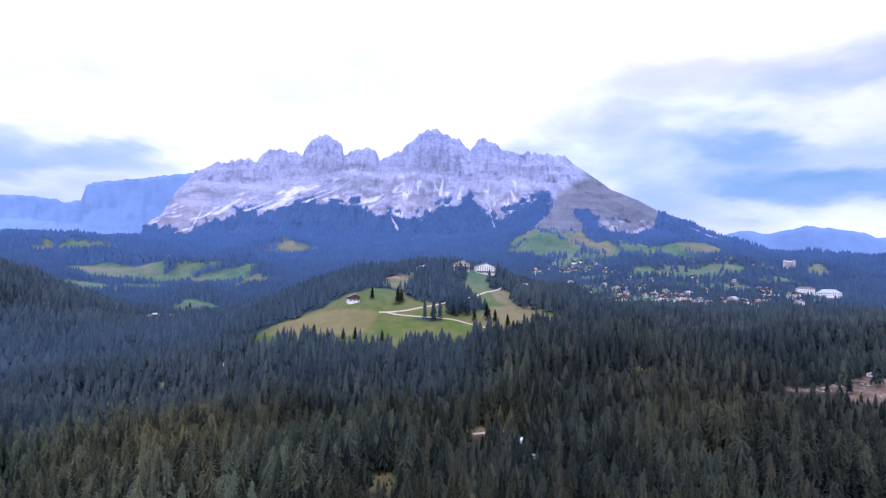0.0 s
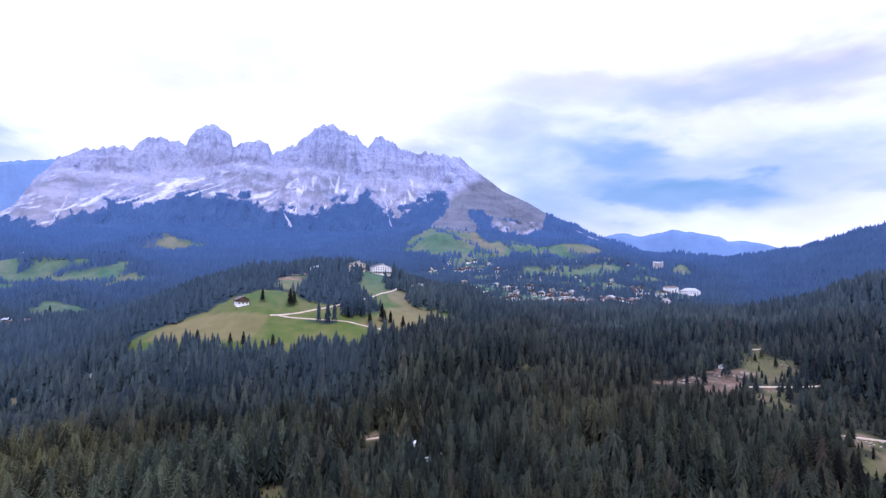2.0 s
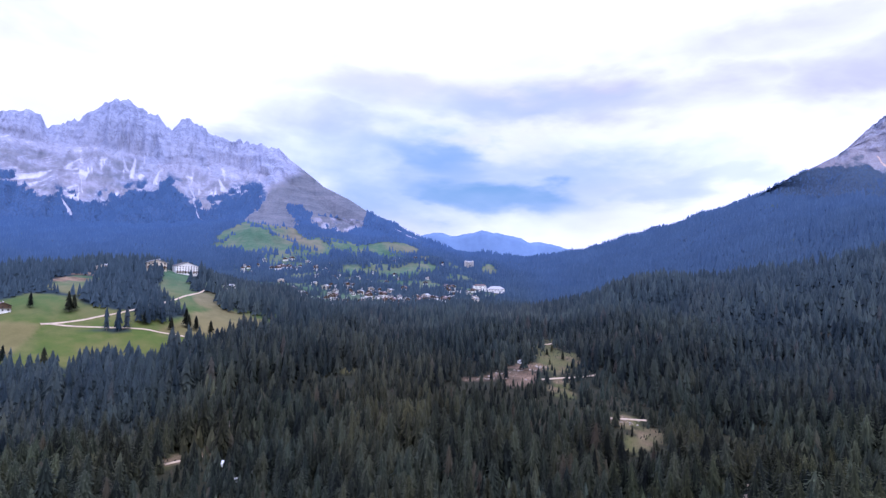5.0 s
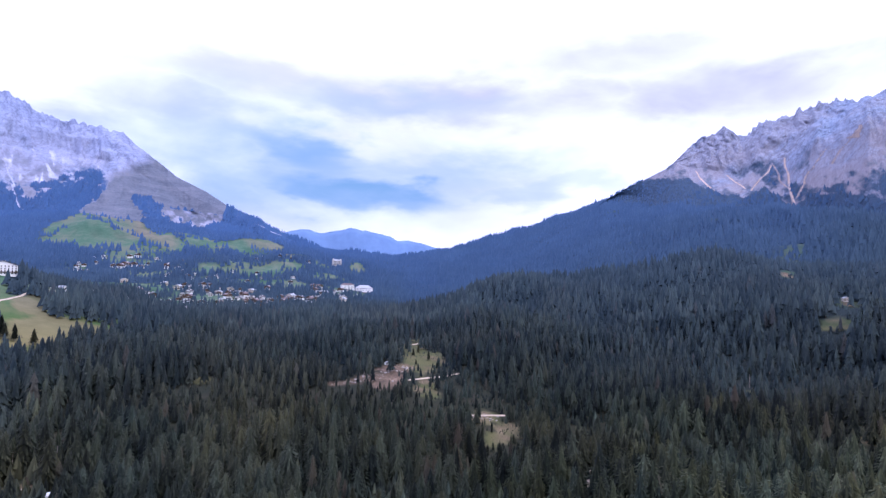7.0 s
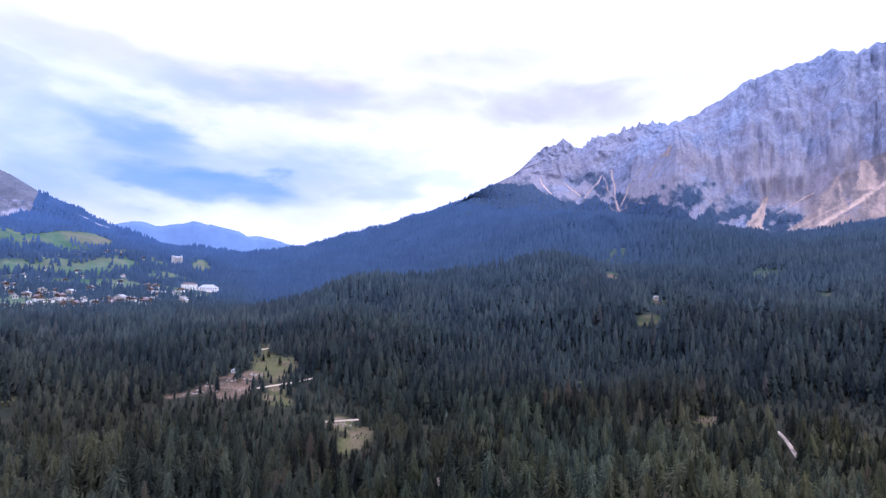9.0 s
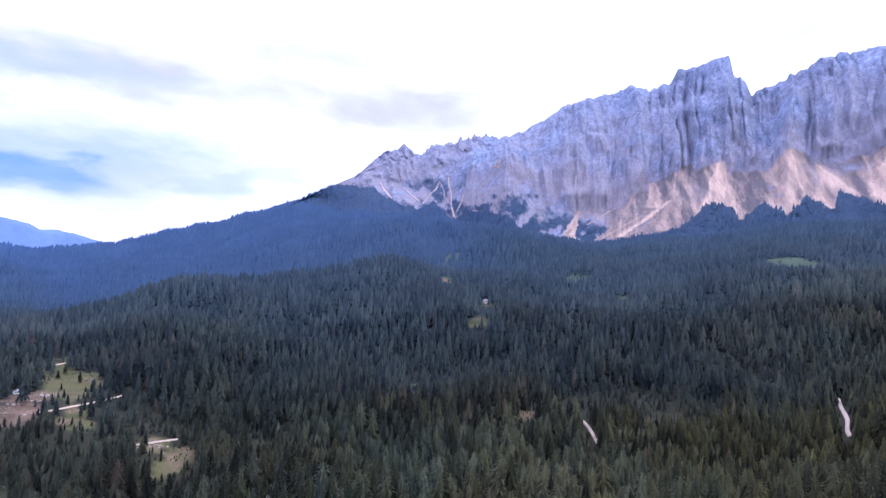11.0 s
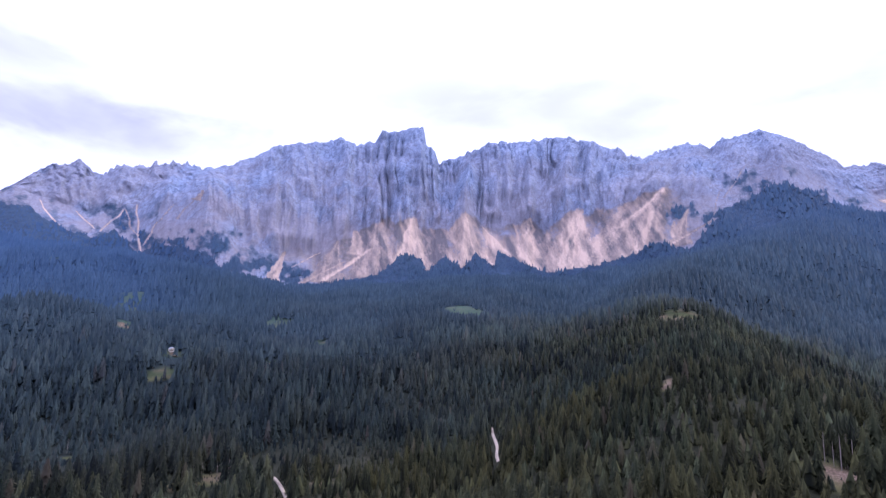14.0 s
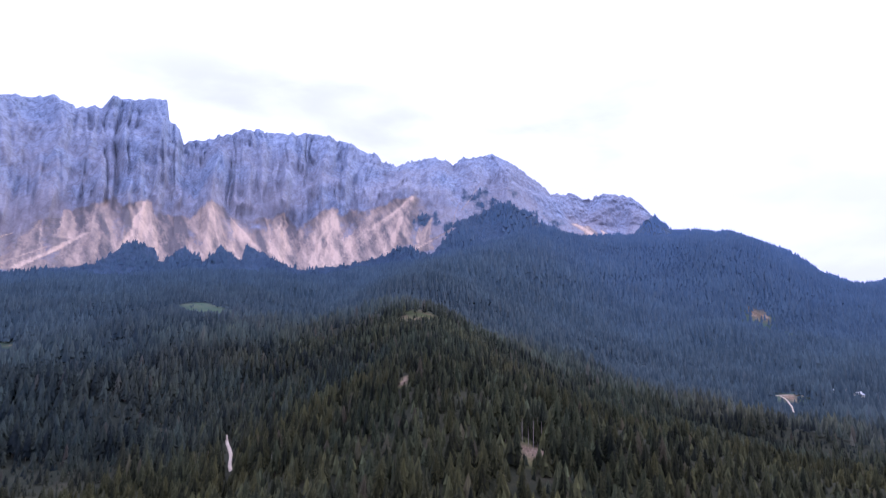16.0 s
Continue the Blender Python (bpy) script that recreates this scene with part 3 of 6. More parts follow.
def spur(az, q):
    """1 on the bare grass spur that climbs from the big meadow to the massif; q is the height as seen at 4 km."""
    left = np.interp(q, [226, 274, 340, 443, 570, 640], [6.4, 6.9, 8.6, 10.4, 11.5, 12.2])
    right = np.interp(q, [226, 319, 483, 530], [16.6, 14.8, 13.3, 14.2])
    wob = 0.9 * (fbm(np.asarray(az) * 2.2, np.asarray(q) / 28, 3, 151) - 0.5)
    return np.clip((az - left + wob) / 0.25, 0, 1) * np.clip((right - az + wob) / 0.25, 0, 1) * np.clip((q - 225) / 20, 0, 1) * np.clip((640 - q) / 40, 0, 1)


def land_spur(az, r):
    az, r = np.asarray(az, float), np.asarray(r, float)
    return np.where((r > 2150) & (az > 5) & (az < 18), spur(az, (height(az, r) - LEVEL) * 4000.0 / np.maximum(r, 1)), 0.0)


# roads and tracks: bearing and distance of their turns, width
ROADS = [
    ("gravel_track", 2.6, [(-6.6, 703), (-5.87, 705), (-2.5, 721), (0.96, 749), (2.7, 778), (4.46, 815), (6.0, 870), (7.4, 940), (8.4, 965)]),
    ("gravel_track", 2.2, [(-5.87, 705), (-3.5, 698), (-1.3, 693), (1.4, 684), (3.95, 675), (5.0, 672)]),
    ("gravel_track", 2.0, [(40.0, 622), (41.0, 626), (42.2, 634)]),
    ("gravel_track", 1.9, [(39.5, 490), (41.2, 494), (43.0, 502), (44.8, 512), (45.6, 517)]),
    ("gravel_track", 1.8, [(47.0, 408), (48.6, 411), (50.4, 414)]),
]
ROADS += [
    ("forest_road", 2.2, [(112.4, 405), (112.15, 419), (112.2, 450), (111.75, 490), (111.5, 524)]),
    ("forest_road", 2.1, [(91.9, 378), (91.5, 391), (91.0, 410), (90.3, 430)]),
    ("forest_road", 1.9, [(58.9, 300), (58.8, 312), (59.0, 328)]),
    ("forest_road", 1.6, [(3.4, 362), (5.2, 365), (6.8, 366)]),
    ("forest_road", 1.8, [(162.9, 1062), (163.4, 1030), (163.7, 1000), (163.8, 970)]),
    ("forest_road", 1.6, [(161.6, 1060), (163.0, 1066), (165.5, 1080), (168.4, 1128)]),
]


def road_points(turns):
    pts = []
    for (a0, r0), (a1, r1) in zip(turns, turns[1:]):
        n = max(3, int(math.hypot(r1 - r0, radians(a1 - a0) * (r0 + r1) / 2) / 4))
        pts += [(a0 + (a1 - a0) * i / n, r0 + (r1 - r0) * i / n) for i in range(n)]
    pts.append(turns[-1])
    p = np.array(pts)
    for _ in range(4):
        p[1:-1] = (p[:-2] + 2 * p[1:-1] + p[2:]) / 4
    return p


ROAD_LINES = [(n, w, road_points(t)) for n, w, t in ROADS]


def off_road(az, r, margin):
    """Clear of the roads and of strips on the camera's side, left open so the roads show."""
    ok = off_line(az, r, margin, "")
    for step in (5, 10, 15):
        ok &= off_line(az, np.asarray(r) + step, 0.6, "forest_road")
    return ok


def off_line(az, r, margin, kind):
    x, y = r * np.sin(np.radians(az)), r * np.cos(np.radians(az))
    ok = np.ones(len(x), bool)
    for n, w, p in ROAD_LINES:
        if not n.startswith(kind):
            continue
        px, py = p[:, 1] * np.sin(np.radians(p[:, 0])), p[:, 1] * np.cos(np.radians(p[:, 0]))
        near = np.nonzero((x > px.min() - 20) & (x < px.max() + 20) & (y > py.min() - 20) & (y < py.max() + 20))[0]
        if len(near):
            d = np.min((x[near, None] - px) ** 2 + (y[near, None] - py) ** 2, axis=1)
            ok[near[d < (w / 2 + margin) ** 2]] = False
    return ok


# ---- meshes ----
def mesh_of(name, verts, faces, mat, attrs=None, flat=False):
    """A mesh from arrays; faces all of one size."""
    me = bpy.data.meshes.new(name)
    verts, faces = np.asarray(verts, np.float32), np.asarray(faces, np.int32)
    k = faces.shape[1]
    me.vertices.add(len(verts))
    me.vertices.foreach_set("co", verts.ravel())
    me.loops.add(faces.size)
    me.loops.foreach_set("vertex_index", faces.ravel())
    me.polygons.add(len(faces))
    me.polygons.foreach_set("loop_start", np.arange(0, faces.size, k, dtype=np.int32))
    me.polygons.foreach_set("use_smooth", np.full(len(faces), not flat))
    me.update(calc_edges=True)
    for key, val in (attrs or {}).items():
        me.attributes.new(key, "FLOAT", "POINT").data.foreach_set("value", np.asarray(val, np.float32).ravel())
    me.materials.append(mat)
    return me


def grid_faces(n, m):
    """Quads of a grid of n columns by m rows, vertex index col * m + row."""
    i, j = np.meshgrid(np.arange(n - 1), np.arange(m - 1), indexing="ij")
    a = (i * m + j).ravel()
    return np.stack([a, a + m, a + m + 1, a + 1], 1)


def part(name, bm, mat, parent, label=""):
    me = bpy.data.meshes.new(name)
    bm.to_mesh(me)
    bm.free()
    me.materials.append(mat)
    ob = new(name, me)
    ob.parent = parent
    return tagged(ob, label)


def box_bm(x0, y0, z0, x1, y1, z1, bevel=0.0):
    bm = bmesh.new()
    bmesh.ops.create_cube(bm, size=1.0, matrix=Matrix.Translation(((x0 + x1) / 2, (y0 + y1) / 2, (z0 + z1) / 2)) @ Matrix.Diagonal((x1 - x0, y1 - y0, z1 - z0, 1)))
    if bevel:
        bmesh.ops.bevel(bm, geom=bm.edges[:], offset=bevel, segments=1, affect="EDGES")
    return bm


def empty(name, m, label, category, group=""):
    ob = new(name)
    ob.matrix_world = m
    return tagged(ob, label, category, group)


def haze_of(az, r):
    """How much distance haze is painted into the needles: none near, slate then blue far off."""
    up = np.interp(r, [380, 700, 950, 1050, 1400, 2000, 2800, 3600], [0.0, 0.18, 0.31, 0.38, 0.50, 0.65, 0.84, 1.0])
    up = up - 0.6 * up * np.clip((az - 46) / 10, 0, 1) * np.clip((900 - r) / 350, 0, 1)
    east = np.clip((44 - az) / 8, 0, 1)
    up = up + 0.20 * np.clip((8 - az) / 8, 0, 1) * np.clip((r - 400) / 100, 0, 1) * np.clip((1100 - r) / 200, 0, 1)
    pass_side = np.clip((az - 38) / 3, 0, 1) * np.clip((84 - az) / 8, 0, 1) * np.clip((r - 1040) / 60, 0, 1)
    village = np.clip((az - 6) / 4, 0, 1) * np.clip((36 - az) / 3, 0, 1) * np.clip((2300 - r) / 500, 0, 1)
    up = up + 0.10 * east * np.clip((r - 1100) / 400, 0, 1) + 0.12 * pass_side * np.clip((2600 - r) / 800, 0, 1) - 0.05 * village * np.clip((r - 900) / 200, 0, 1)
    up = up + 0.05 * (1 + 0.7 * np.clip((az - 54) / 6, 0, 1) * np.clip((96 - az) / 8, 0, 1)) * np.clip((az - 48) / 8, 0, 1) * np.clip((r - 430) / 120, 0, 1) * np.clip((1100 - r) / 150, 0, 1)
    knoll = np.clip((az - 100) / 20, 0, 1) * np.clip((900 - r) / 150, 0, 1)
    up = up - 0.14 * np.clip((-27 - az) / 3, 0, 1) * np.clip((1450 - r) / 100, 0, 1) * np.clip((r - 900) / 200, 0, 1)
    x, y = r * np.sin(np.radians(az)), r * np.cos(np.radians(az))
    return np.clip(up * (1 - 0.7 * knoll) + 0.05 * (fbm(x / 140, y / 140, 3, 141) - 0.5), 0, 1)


# ---- ground ----
def build_ground():
    az = np.concatenate([np.arange(-180, -46, 6.0), np.arange(-46, -18, 0.55), np.arange(-18, 12, 0.25), np.arange(12, 178, 0.55), [180.0]])
    r = np.concatenate([[0.5], np.arange(40, 240, 20), np.arange(240, 960, 6.5), np.arange(960, 1600, 20), np.arange(1600, 3800, 44), [4100, 4600, 5200, 6000]])
    a, d = np.meshgrid(az, r, indexing="ij")
    z = height(a, d)
    bare = land_spur(a, d)
    open_ = np.maximum(np.maximum(mask(a, d, MEADOWS), bare), 0.9 * village_green(a, d))
    cut = mask(a, d, CUTS, 0.9, 1.3)
    hay = np.maximum(mask(a, d, HAY), mown(a, d))
    earth = mask(a, d, EARTH, 0.6, 1.3) * np.clip(0.25 + 0.35 * np.clip((d - 700) / 50, 0, 1) + 1.1 * fbm(d * np.sin(np.radians(a)) / 9, d * np.cos(np.radians(a)) / 9, 3, 117), 0, 1)
    gx, gy = d * np.sin(np.radians(a)), d * np.cos(np.radians(a))
    earth = np.maximum(earth, cut * 0.7 * np.clip(fbm(gx / 13, gy / 13, 3, 111) * 4 - 2.0, 0, 1) * (d < 900))
    hay = np.maximum(hay, (open_ * 0.45 + cut * 0.22) * np.clip(fbm(gx / 30, gy / 30, 4, 113, 0.6) * 4 - 1.8, 0, 1))
    hay = hay * np.interp(d, [900, 1700], [1.0, 0.6])
    hay = np.maximum(hay, bare * np.clip((a - 11.8) / 2.5 + np.clip((d - 2680) / 200, 0, 1) + 1.6 * (fbm(gx / 60, gy / 60, 4, 114) - 0.5), 0, 1))
    v = np.stack([d * np.sin(np.radians(a)), d * np.cos(np.radians(a)), z], -1).reshape(-1, 3)
    me = mesh_of("ground", v, grid_faces(len(az), len(r))[:, ::-1], M_GROUND, dict(grass=np.maximum(open_, cut * 0.34), hay=np.maximum(hay * np.maximum(open_, 0.55), cut * 0.42 * (d < 700)), earth=earth, floor_haze=haze_of(a, d), meadow_haze=np.clip((d - 700) / 300, 0, 1)*0.95 * np.maximum(open_, cut * 0.35) * (1 - 0.3 * hay)))
    ob = new("ground", me)
    return tagged(ob, "rolling valley floor and slopes of forest soil and meadow grass", "ground", kind="structure")


build_ground()


def build_road(name, width, line):
    x, y = line[:, 1] * np.sin(np.radians(line[:, 0])), line[:, 1] * np.cos(np.radians(line[:, 0]))
    t = np.stack([np.gradient(x), np.gradient(y)], 1)
    t /= np.linalg.norm(t, axis=1)[:, None]
    nrm = np.stack([-t[:, 1], t[:, 0]], 1)
    cols = []
    for k, lift in ((-0.62, -0.6), (-0.5, 0.55), (0.0, 0.65), (0.5, 0.55), (0.62, -0.6)):
        w = width * k * (1 + 0.25 * (vnoise(np.arange(len(x)) / 3.0, np.full(len(x), k * 9)) - 0.5))
        px, py = x + nrm[:, 0] * w, y + nrm[:, 1] * w
        pz = height(np.degrees(np.arctan2(px, py)), np.hypot(px, py)) + lift
        cols.append(np.stack([px, py, pz], 1))
    v = np.stack(cols, 1).reshape(-1, 3)
    me = mesh_of(name, v, grid_faces(len(x), 5), M_GRAVEL)
    return tagged(new(name, me), "pale gravel track worn into the slope" if "track" in name else "pale gravel forest road between the spruces", "road", kind="structure")


for n_, w_, l_ in ROAD_LINES:
    build_road(n_, w_, l_)


# ---- mountains ----
def heights(*pairs):
    a = np.array(pairs, float)
    return lambda x: np.interp(x, a[:, 0], a[:, 1])


EAST_A = heights((-30, 250), (-27.5, 430), (-26.2, 620), (-24.9, 757), (-23.2, 827),
                 (-20.6, 896), (-19.8, 884), (-19.3, 868), (-18.5, 970), (-17.7, 994), (-16.3, 986), (-14.9, 967), (-14.6, 1024), (-13.5, 1106), (-12.5, 1145), (-11.4, 1100), (-10.9, 1046),
                 (-10.7, 968), (-10.0, 1022), (-8.3, 1049), (-7.4, 1053), (-6.9, 955), (-5.9, 1006), (-4.7, 1043))
EAST_B = heights((-4.7, 1043), (-3.6, 1133), (-2.4, 1212), (-1.5, 1234), (0.0, 1189), (1.6, 1143), (2.2, 1072), (2.7, 1067), (3.4, 1154), (4.1, 1168), (5.2, 1121), (5.8, 1073), (7.9, 1048),
                 (10.2, 1031), (12.5, 1008), (13.7, 922), (15.9, 802), (17.0, 731), (19.7, 635), (21.8, 534), (24.3, 464), (26.3, 375), (28.2, 319), (30.9, 250), (33.4, 196), (37, 120))
SOUTH_A = heights((58, 330), (63, 480), (66.2, 572), (68.1, 672), (68.9, 705), (70.8, 736), (72.3, 690), (73.1, 712), (74.2, 756), (75.6, 745), (76.5, 772), (78.8, 796), (81.8, 791), (84.8, 860),
                  (87.9, 943), (90.9, 987), (94.3, 1032), (96.1, 996), (98.0, 1022), (98.7, 1076), (100.4, 1095), (103.2, 1122), (103.6, 1023), (104.6, 981), (105.0, 917), (106.1, 951))
SOUTH_B = heights((106.1, 951), (107.2, 955), (108.6, 996), (110.6, 1031), (112.4, 1049), (115.0, 1043), (117.0, 1055), (119.6, 1042), (122.0, 1000), (124.1, 966), (124.9, 922), (126.7, 911), (128.4, 942),
                  (129.8, 957), (131.7, 960), (132.6, 922), (133.2, 966), (135.0, 972), (136.9, 990), (138.1, 957), (139.6, 913), (141.9, 828), (143.0, 762), (145.2, 760), (146.7, 729), (148.4, 759),
                  (150.9, 741), (152.0, 688), (153.8, 585), (156, 480), (160, 400))


def spires(az, z):
    """Broken teeth along a crest."""
    return z * ((vnoise(az * 2.6, az * 0, 21) - 0.5) * 0.9 + (vnoise(az * 6.5, az * 0, 33) - 0.5) * 0.8)


def ridged(x, y, k):
    return 1 - np.abs(2 * fbm(x, y, 3, k, 0.55) - 1)


SHEETS = {}


def sheet(name, az, s, path, shape, mat, attrs, label, cuts=(), rows=(), low="slope", high="rock_face"):
    """A mountain as a sheet: columns by bearing, rows up the face and down behind; parted at its gaps and at the foot of the rock."""
    a, t = np.meshgrid(az, s, indexing="ij")
    r, z = path(a, t)
    r, z = shape(a, t, r, z)
    v = np.stack([r * np.sin(np.radians(a)), r * np.cos(np.radians(a)), z], -1)
    at = attrs(a, t, r, z)
    ob = empty(name, Matrix.Identity(4), label, "mountain")
    SHEETS[name] = (a, v, at)
    ci = [0] + [int(np.searchsorted(az, c)) for c in cuts] + [len(az) - 1]
    ri = [0] + [int(np.searchsorted(s, c)) for c in rows] + [len(s) - 1]
    for i0, i1 in zip(ci, ci[1:]):
        for k, (j0, j1) in enumerate(zip(ri, ri[1:])):
            q = (slice(i0, i1 + 1), slice(j0, j1 + 1))
            n, m = i1 - i0 + 1, j1 - j0 + 1
            nm = high if k == len(ri) - 2 else low
            o = new(nm, mesh_of(nm, v[q].reshape(-1, 3), grid_faces(n, m)[:, ::-1], mat, {key: val[q] for key, val in at.items()}))
            o.parent = ob
    return ob


def along(t, stops, rows):
    """Piecewise straight path: value rows at the stops, one array a stop."""
    out = np.zeros_like(t)
    for k in range(len(stops) - 1):
        f = np.clip((t - stops[k]) / (stops[k + 1] - stops[k]), 0, 1)
        seg = (t >= stops[k]) if k else np.ones_like(t, bool)
        out = np.where(seg, rows[k] + (rows[k + 1] - rows[k]) * f, out)
    return out


# Heights named "at 4 km" or "at 2 km" are those that a point would have at that distance on the same line of sight.
def fan_field(a, q, rows, rough):
    """Scree runs: bearing and height of head and foot, half widths there, paleness. How much scree, and how pale."""
    out, pale = np.zeros_like(a), np.zeros_like(a)
    for k, (a0, q0, a1, q1, w0, w1, p) in enumerate(rows):
        f = (q0 - q) / (q0 - q1)
        g = np.clip(f, 0, 1)
        c = a0 + (a1 - a0) * g + rough * 0.8 * (vnoise(q / 28, a * 0, k + 3) - 0.5)
        w = (w0 + (w1 - w0) * g ** 1.3) * (0.75 + 0.5 * vnoise(q / 22, np.sign(a - c) * 3, k + 40))
        lane = (a - c) / w + 0.9 * (fbm(a * 6, q / 9, 3, k + 60, 0.6) - 0.5)
        m = np.clip((1.25 - np.abs(lane)) / 0.6, 0, 1) * np.clip(f / 0.12 + 0.4, 0, 1) * np.clip((1.04 - f) / 0.08, 0, 1)
        run = fbm(lane * (1.4 if w1 < 1 else 3.6) + k * 7, f * 1.1, 4, 24, 0.6)
        tone = p * np.clip(0.50 + 2.3 * (run - 0.43), 0.05, 1.4) * (1 - 0.2 * np.abs(lane))
        pale = np.maximum(pale, tone * np.clip(m * 1.6, 0, 1))
        out = np.maximum(out, m * (0.52 if w1 < 0.2 else 0.8))
    return out, np.clip(pale, 0, 1)


# rose-grey massif over the pass: upper edge of the woods and foot of the cliffs, at 4 km
E_VEG = heights((-60, 230), (-33.5, 271), (-29.2, 299), (-27.3, 300), (-25.4, 252), (-24.7, 311), (-21.9, 380), (-19.3, 403), (-16.6, 461), (-13.9, 545), (-11.6, 512), (-8.7, 496), (-6.3, 432), (-5.1, 425), (-3.9, 400), (-2.7, 425), (-1.6, 462), (-0.4, 506), (0.8, 529), (2.6, 573), (3.5, 553), (4.4, 485), (5.3, 430), (6.2, 450), (7.9, 513), (9.7, 567), (11.2, 575), (12.2, 440), (13.2, 300), (15.5, 255), (17, 270), (19.3, 310), (21, 360), (22.2, 640), (37, 640))
E_CLIFF = heights((-60, 300), (-29.2, 394), (-27.0, 507), (-24.6, 609), (-21.0, 620), (-17.8, 629), (-13.4, 699), (-10.0, 775), (-7.6, 742), (-5.3, 770), (-2.9, 775), (0.1, 751), (2.5, 699), (3.7, 721), (6.7, 722), (9.6, 700), (12.5, 705), (14.0, 650), (15.9, 560), (18, 430), (24, 300), (37, 60))
E_FOOT = heights((-60, 190), (-33.5, 205), (-27, 215), (-22, 290), (-16.6, 320), (-10, 320), (-5.1, 240), (0, 310), (5, 270), (9, 400), (13, 420), (16, 300), (18.1, 225), (24, 165), (37, 50))
E_FOOT_R = heights((-60, 3500), (10, 3500), (14, 3400), (18, 3150), (24, 2930), (30, 2850), (37, 2800))
E_CREST_R = heights((-60, 4560), (-34, 4560), (-25, 4500), (12, 4500), (16, 4300), (20, 3900), (25, 3500), (31, 3200), (37, 3100))
E_RUNS = [(-23.8, 478, -25.2, 266, 0.08, 0.12, 1.0), (-20.6, 522, -23.0, 395, 0.10, 0.40, 0.85), (-15.6, 552, -18.6, 445, 0.10, 0.45, 0.85), (-11.6, 612, -14.8, 512, 0.07, 0.32, 0.9), (-9.8, 705, -11.8, 600, 0.06, 0.16, 0.85), (-17.6, 520, -20.2, 430, 0.08, 0.35, 0.7)]
E_RUNS += [(-4.6, 690, -5.5, 615, 0.08, 0.28, 0.8), (-1.4, 740, -0.7, 640, 0.05, 0.16, 0.7), (-0.3, 735, -0.5, 600, 0.08, 0.22, 0.9), (2.0, 690, 1.4, 574, 0.05, 0.24, 0.8), (4.0, 680, 4.9, 491, 0.05, 0.10, 0.7), (4.6, 512, 5.6, 337, 0.06, 0.08, 0.9), (-5.6, 440, -4.8, 340, 0.06, 0.20, 0.35), (7.0, 650, 7.6, 565, 0.08, 0.35, 0.5)]
E_RUNS += [(10.5, 762, 9.4, 659, 0.03, 0.06, 0.9), (11.1, 770, 10.3, 690, 0.03, 0.05, 0.8), (24.2, 372, 26.8, 294, 0.10, 0.14, 0.55), (18.3, 360, 19.1, 250, 0.05, 0.10, 0.5), (19.4, 355, 19.3, 270, 0.05, 0.08, 0.5)]


def east_crest(a):
    return np.where(a < -4.7, EAST_A(a), EAST_B(a))


def east_path(a, t):
    crest_r, foot_r = E_CREST_R(a), E_FOOT_R(a)
    h = east_crest(a) * crest_r / 4500.0
    gap = crest_r - foot_r
    cliff_r = foot_r + gap * 0.72
    foot = np.minimum(E_FOOT(a) * foot_r / 4000.0, 0.72 * h)
    cliff = np.clip(E_CLIFF(a) * cliff_r / 4000.0, foot + 20, foot + 0.86 * (h - foot))
    toe_z = np.minimum(foot - 130, height(a, foot_r - 330) - LEVEL - 25)
    zs = [toe_z, foot, cliff, cliff + (h - cliff) * 0.55, h, h - 260, foot - 200]
    rs = [foot_r - 330, foot_r, cliff_r, foot_r + gap * 0.84, crest_r, crest_r + 150, crest_r + 420]
    stops = [0, 0.08, 0.50, 0.72, 0.93, 0.97, 1.0]
    return along(t, stops, rs), along(t, stops, zs) + LEVEL


def east_shape(a, t, r, z):
    rocky = np.clip((19 - a) / 5, 0.06, 1)
    face = np.clip((t - 0.42) / 0.16, 0, 1) * rocky * np.clip((0.97 - t) / 0.1, 0, 1)
    skew = a + 0.7 * (fbm(a * 0.5, t * 4, 3, 90) - 0.5)
    flute = (ridged(a * 0.40, t * 0.5, 4) - 0.6) * 190 + (ridged(skew * 1.3, t * 0.7, 8) - 0.6) * 85 * np.clip(fbm(a * 0.3, t * 1.5, 2, 66) * 2.6 - 0.6, 0.1, 1) + (fbm(a * 2.6, t * 10, 4, 15, 0.55) - 0.5) * 46
    slope = np.clip((t - 0.06) / 0.08, 0, 1) * np.clip((0.56 - t) / 0.08, 0, 1)
    ribs = (ridged(a * 0.33 - t * 1.2, t * 0.8, 73) - 0.6) * 120 * np.clip((0.62 - t) / 0.2, 0, 1) + (ridged(a * 1.1 - t * 5, t * 2.0, 76) - 0.6) * 34 + (fbm(a * 2.2, t * 12, 4, 75, 0.55) - 0.5) * 44
    r = r - flute * face - ribs * slope * np.clip((24 - a) / 6, 0.15, 1)
    ledge = np.clip((t - 0.30) / 0.1, 0, 1) * np.clip((0.93 - t) / 0.08, 0, 1) * rocky
    z = z + np.sin((z + 70 * vnoise(a * 0.5, t * 2, 44)) / 23.0) * 5.0 * ledge
    z = z + (fbm(a * 2.2, t * 8, 3, 6) - 0.5) * 24 * np.clip((t - 0.1) * 6, 0, 1) * np.clip((0.9 - t) / 0.1, 0, 1) * rocky
    crest = np.clip(1 - abs(t - 0.93) / 0.06, 0, 1)
    return r, z + crest * spires(a, 30) * np.clip((13.5 - a) / 2, 0.03, 1)


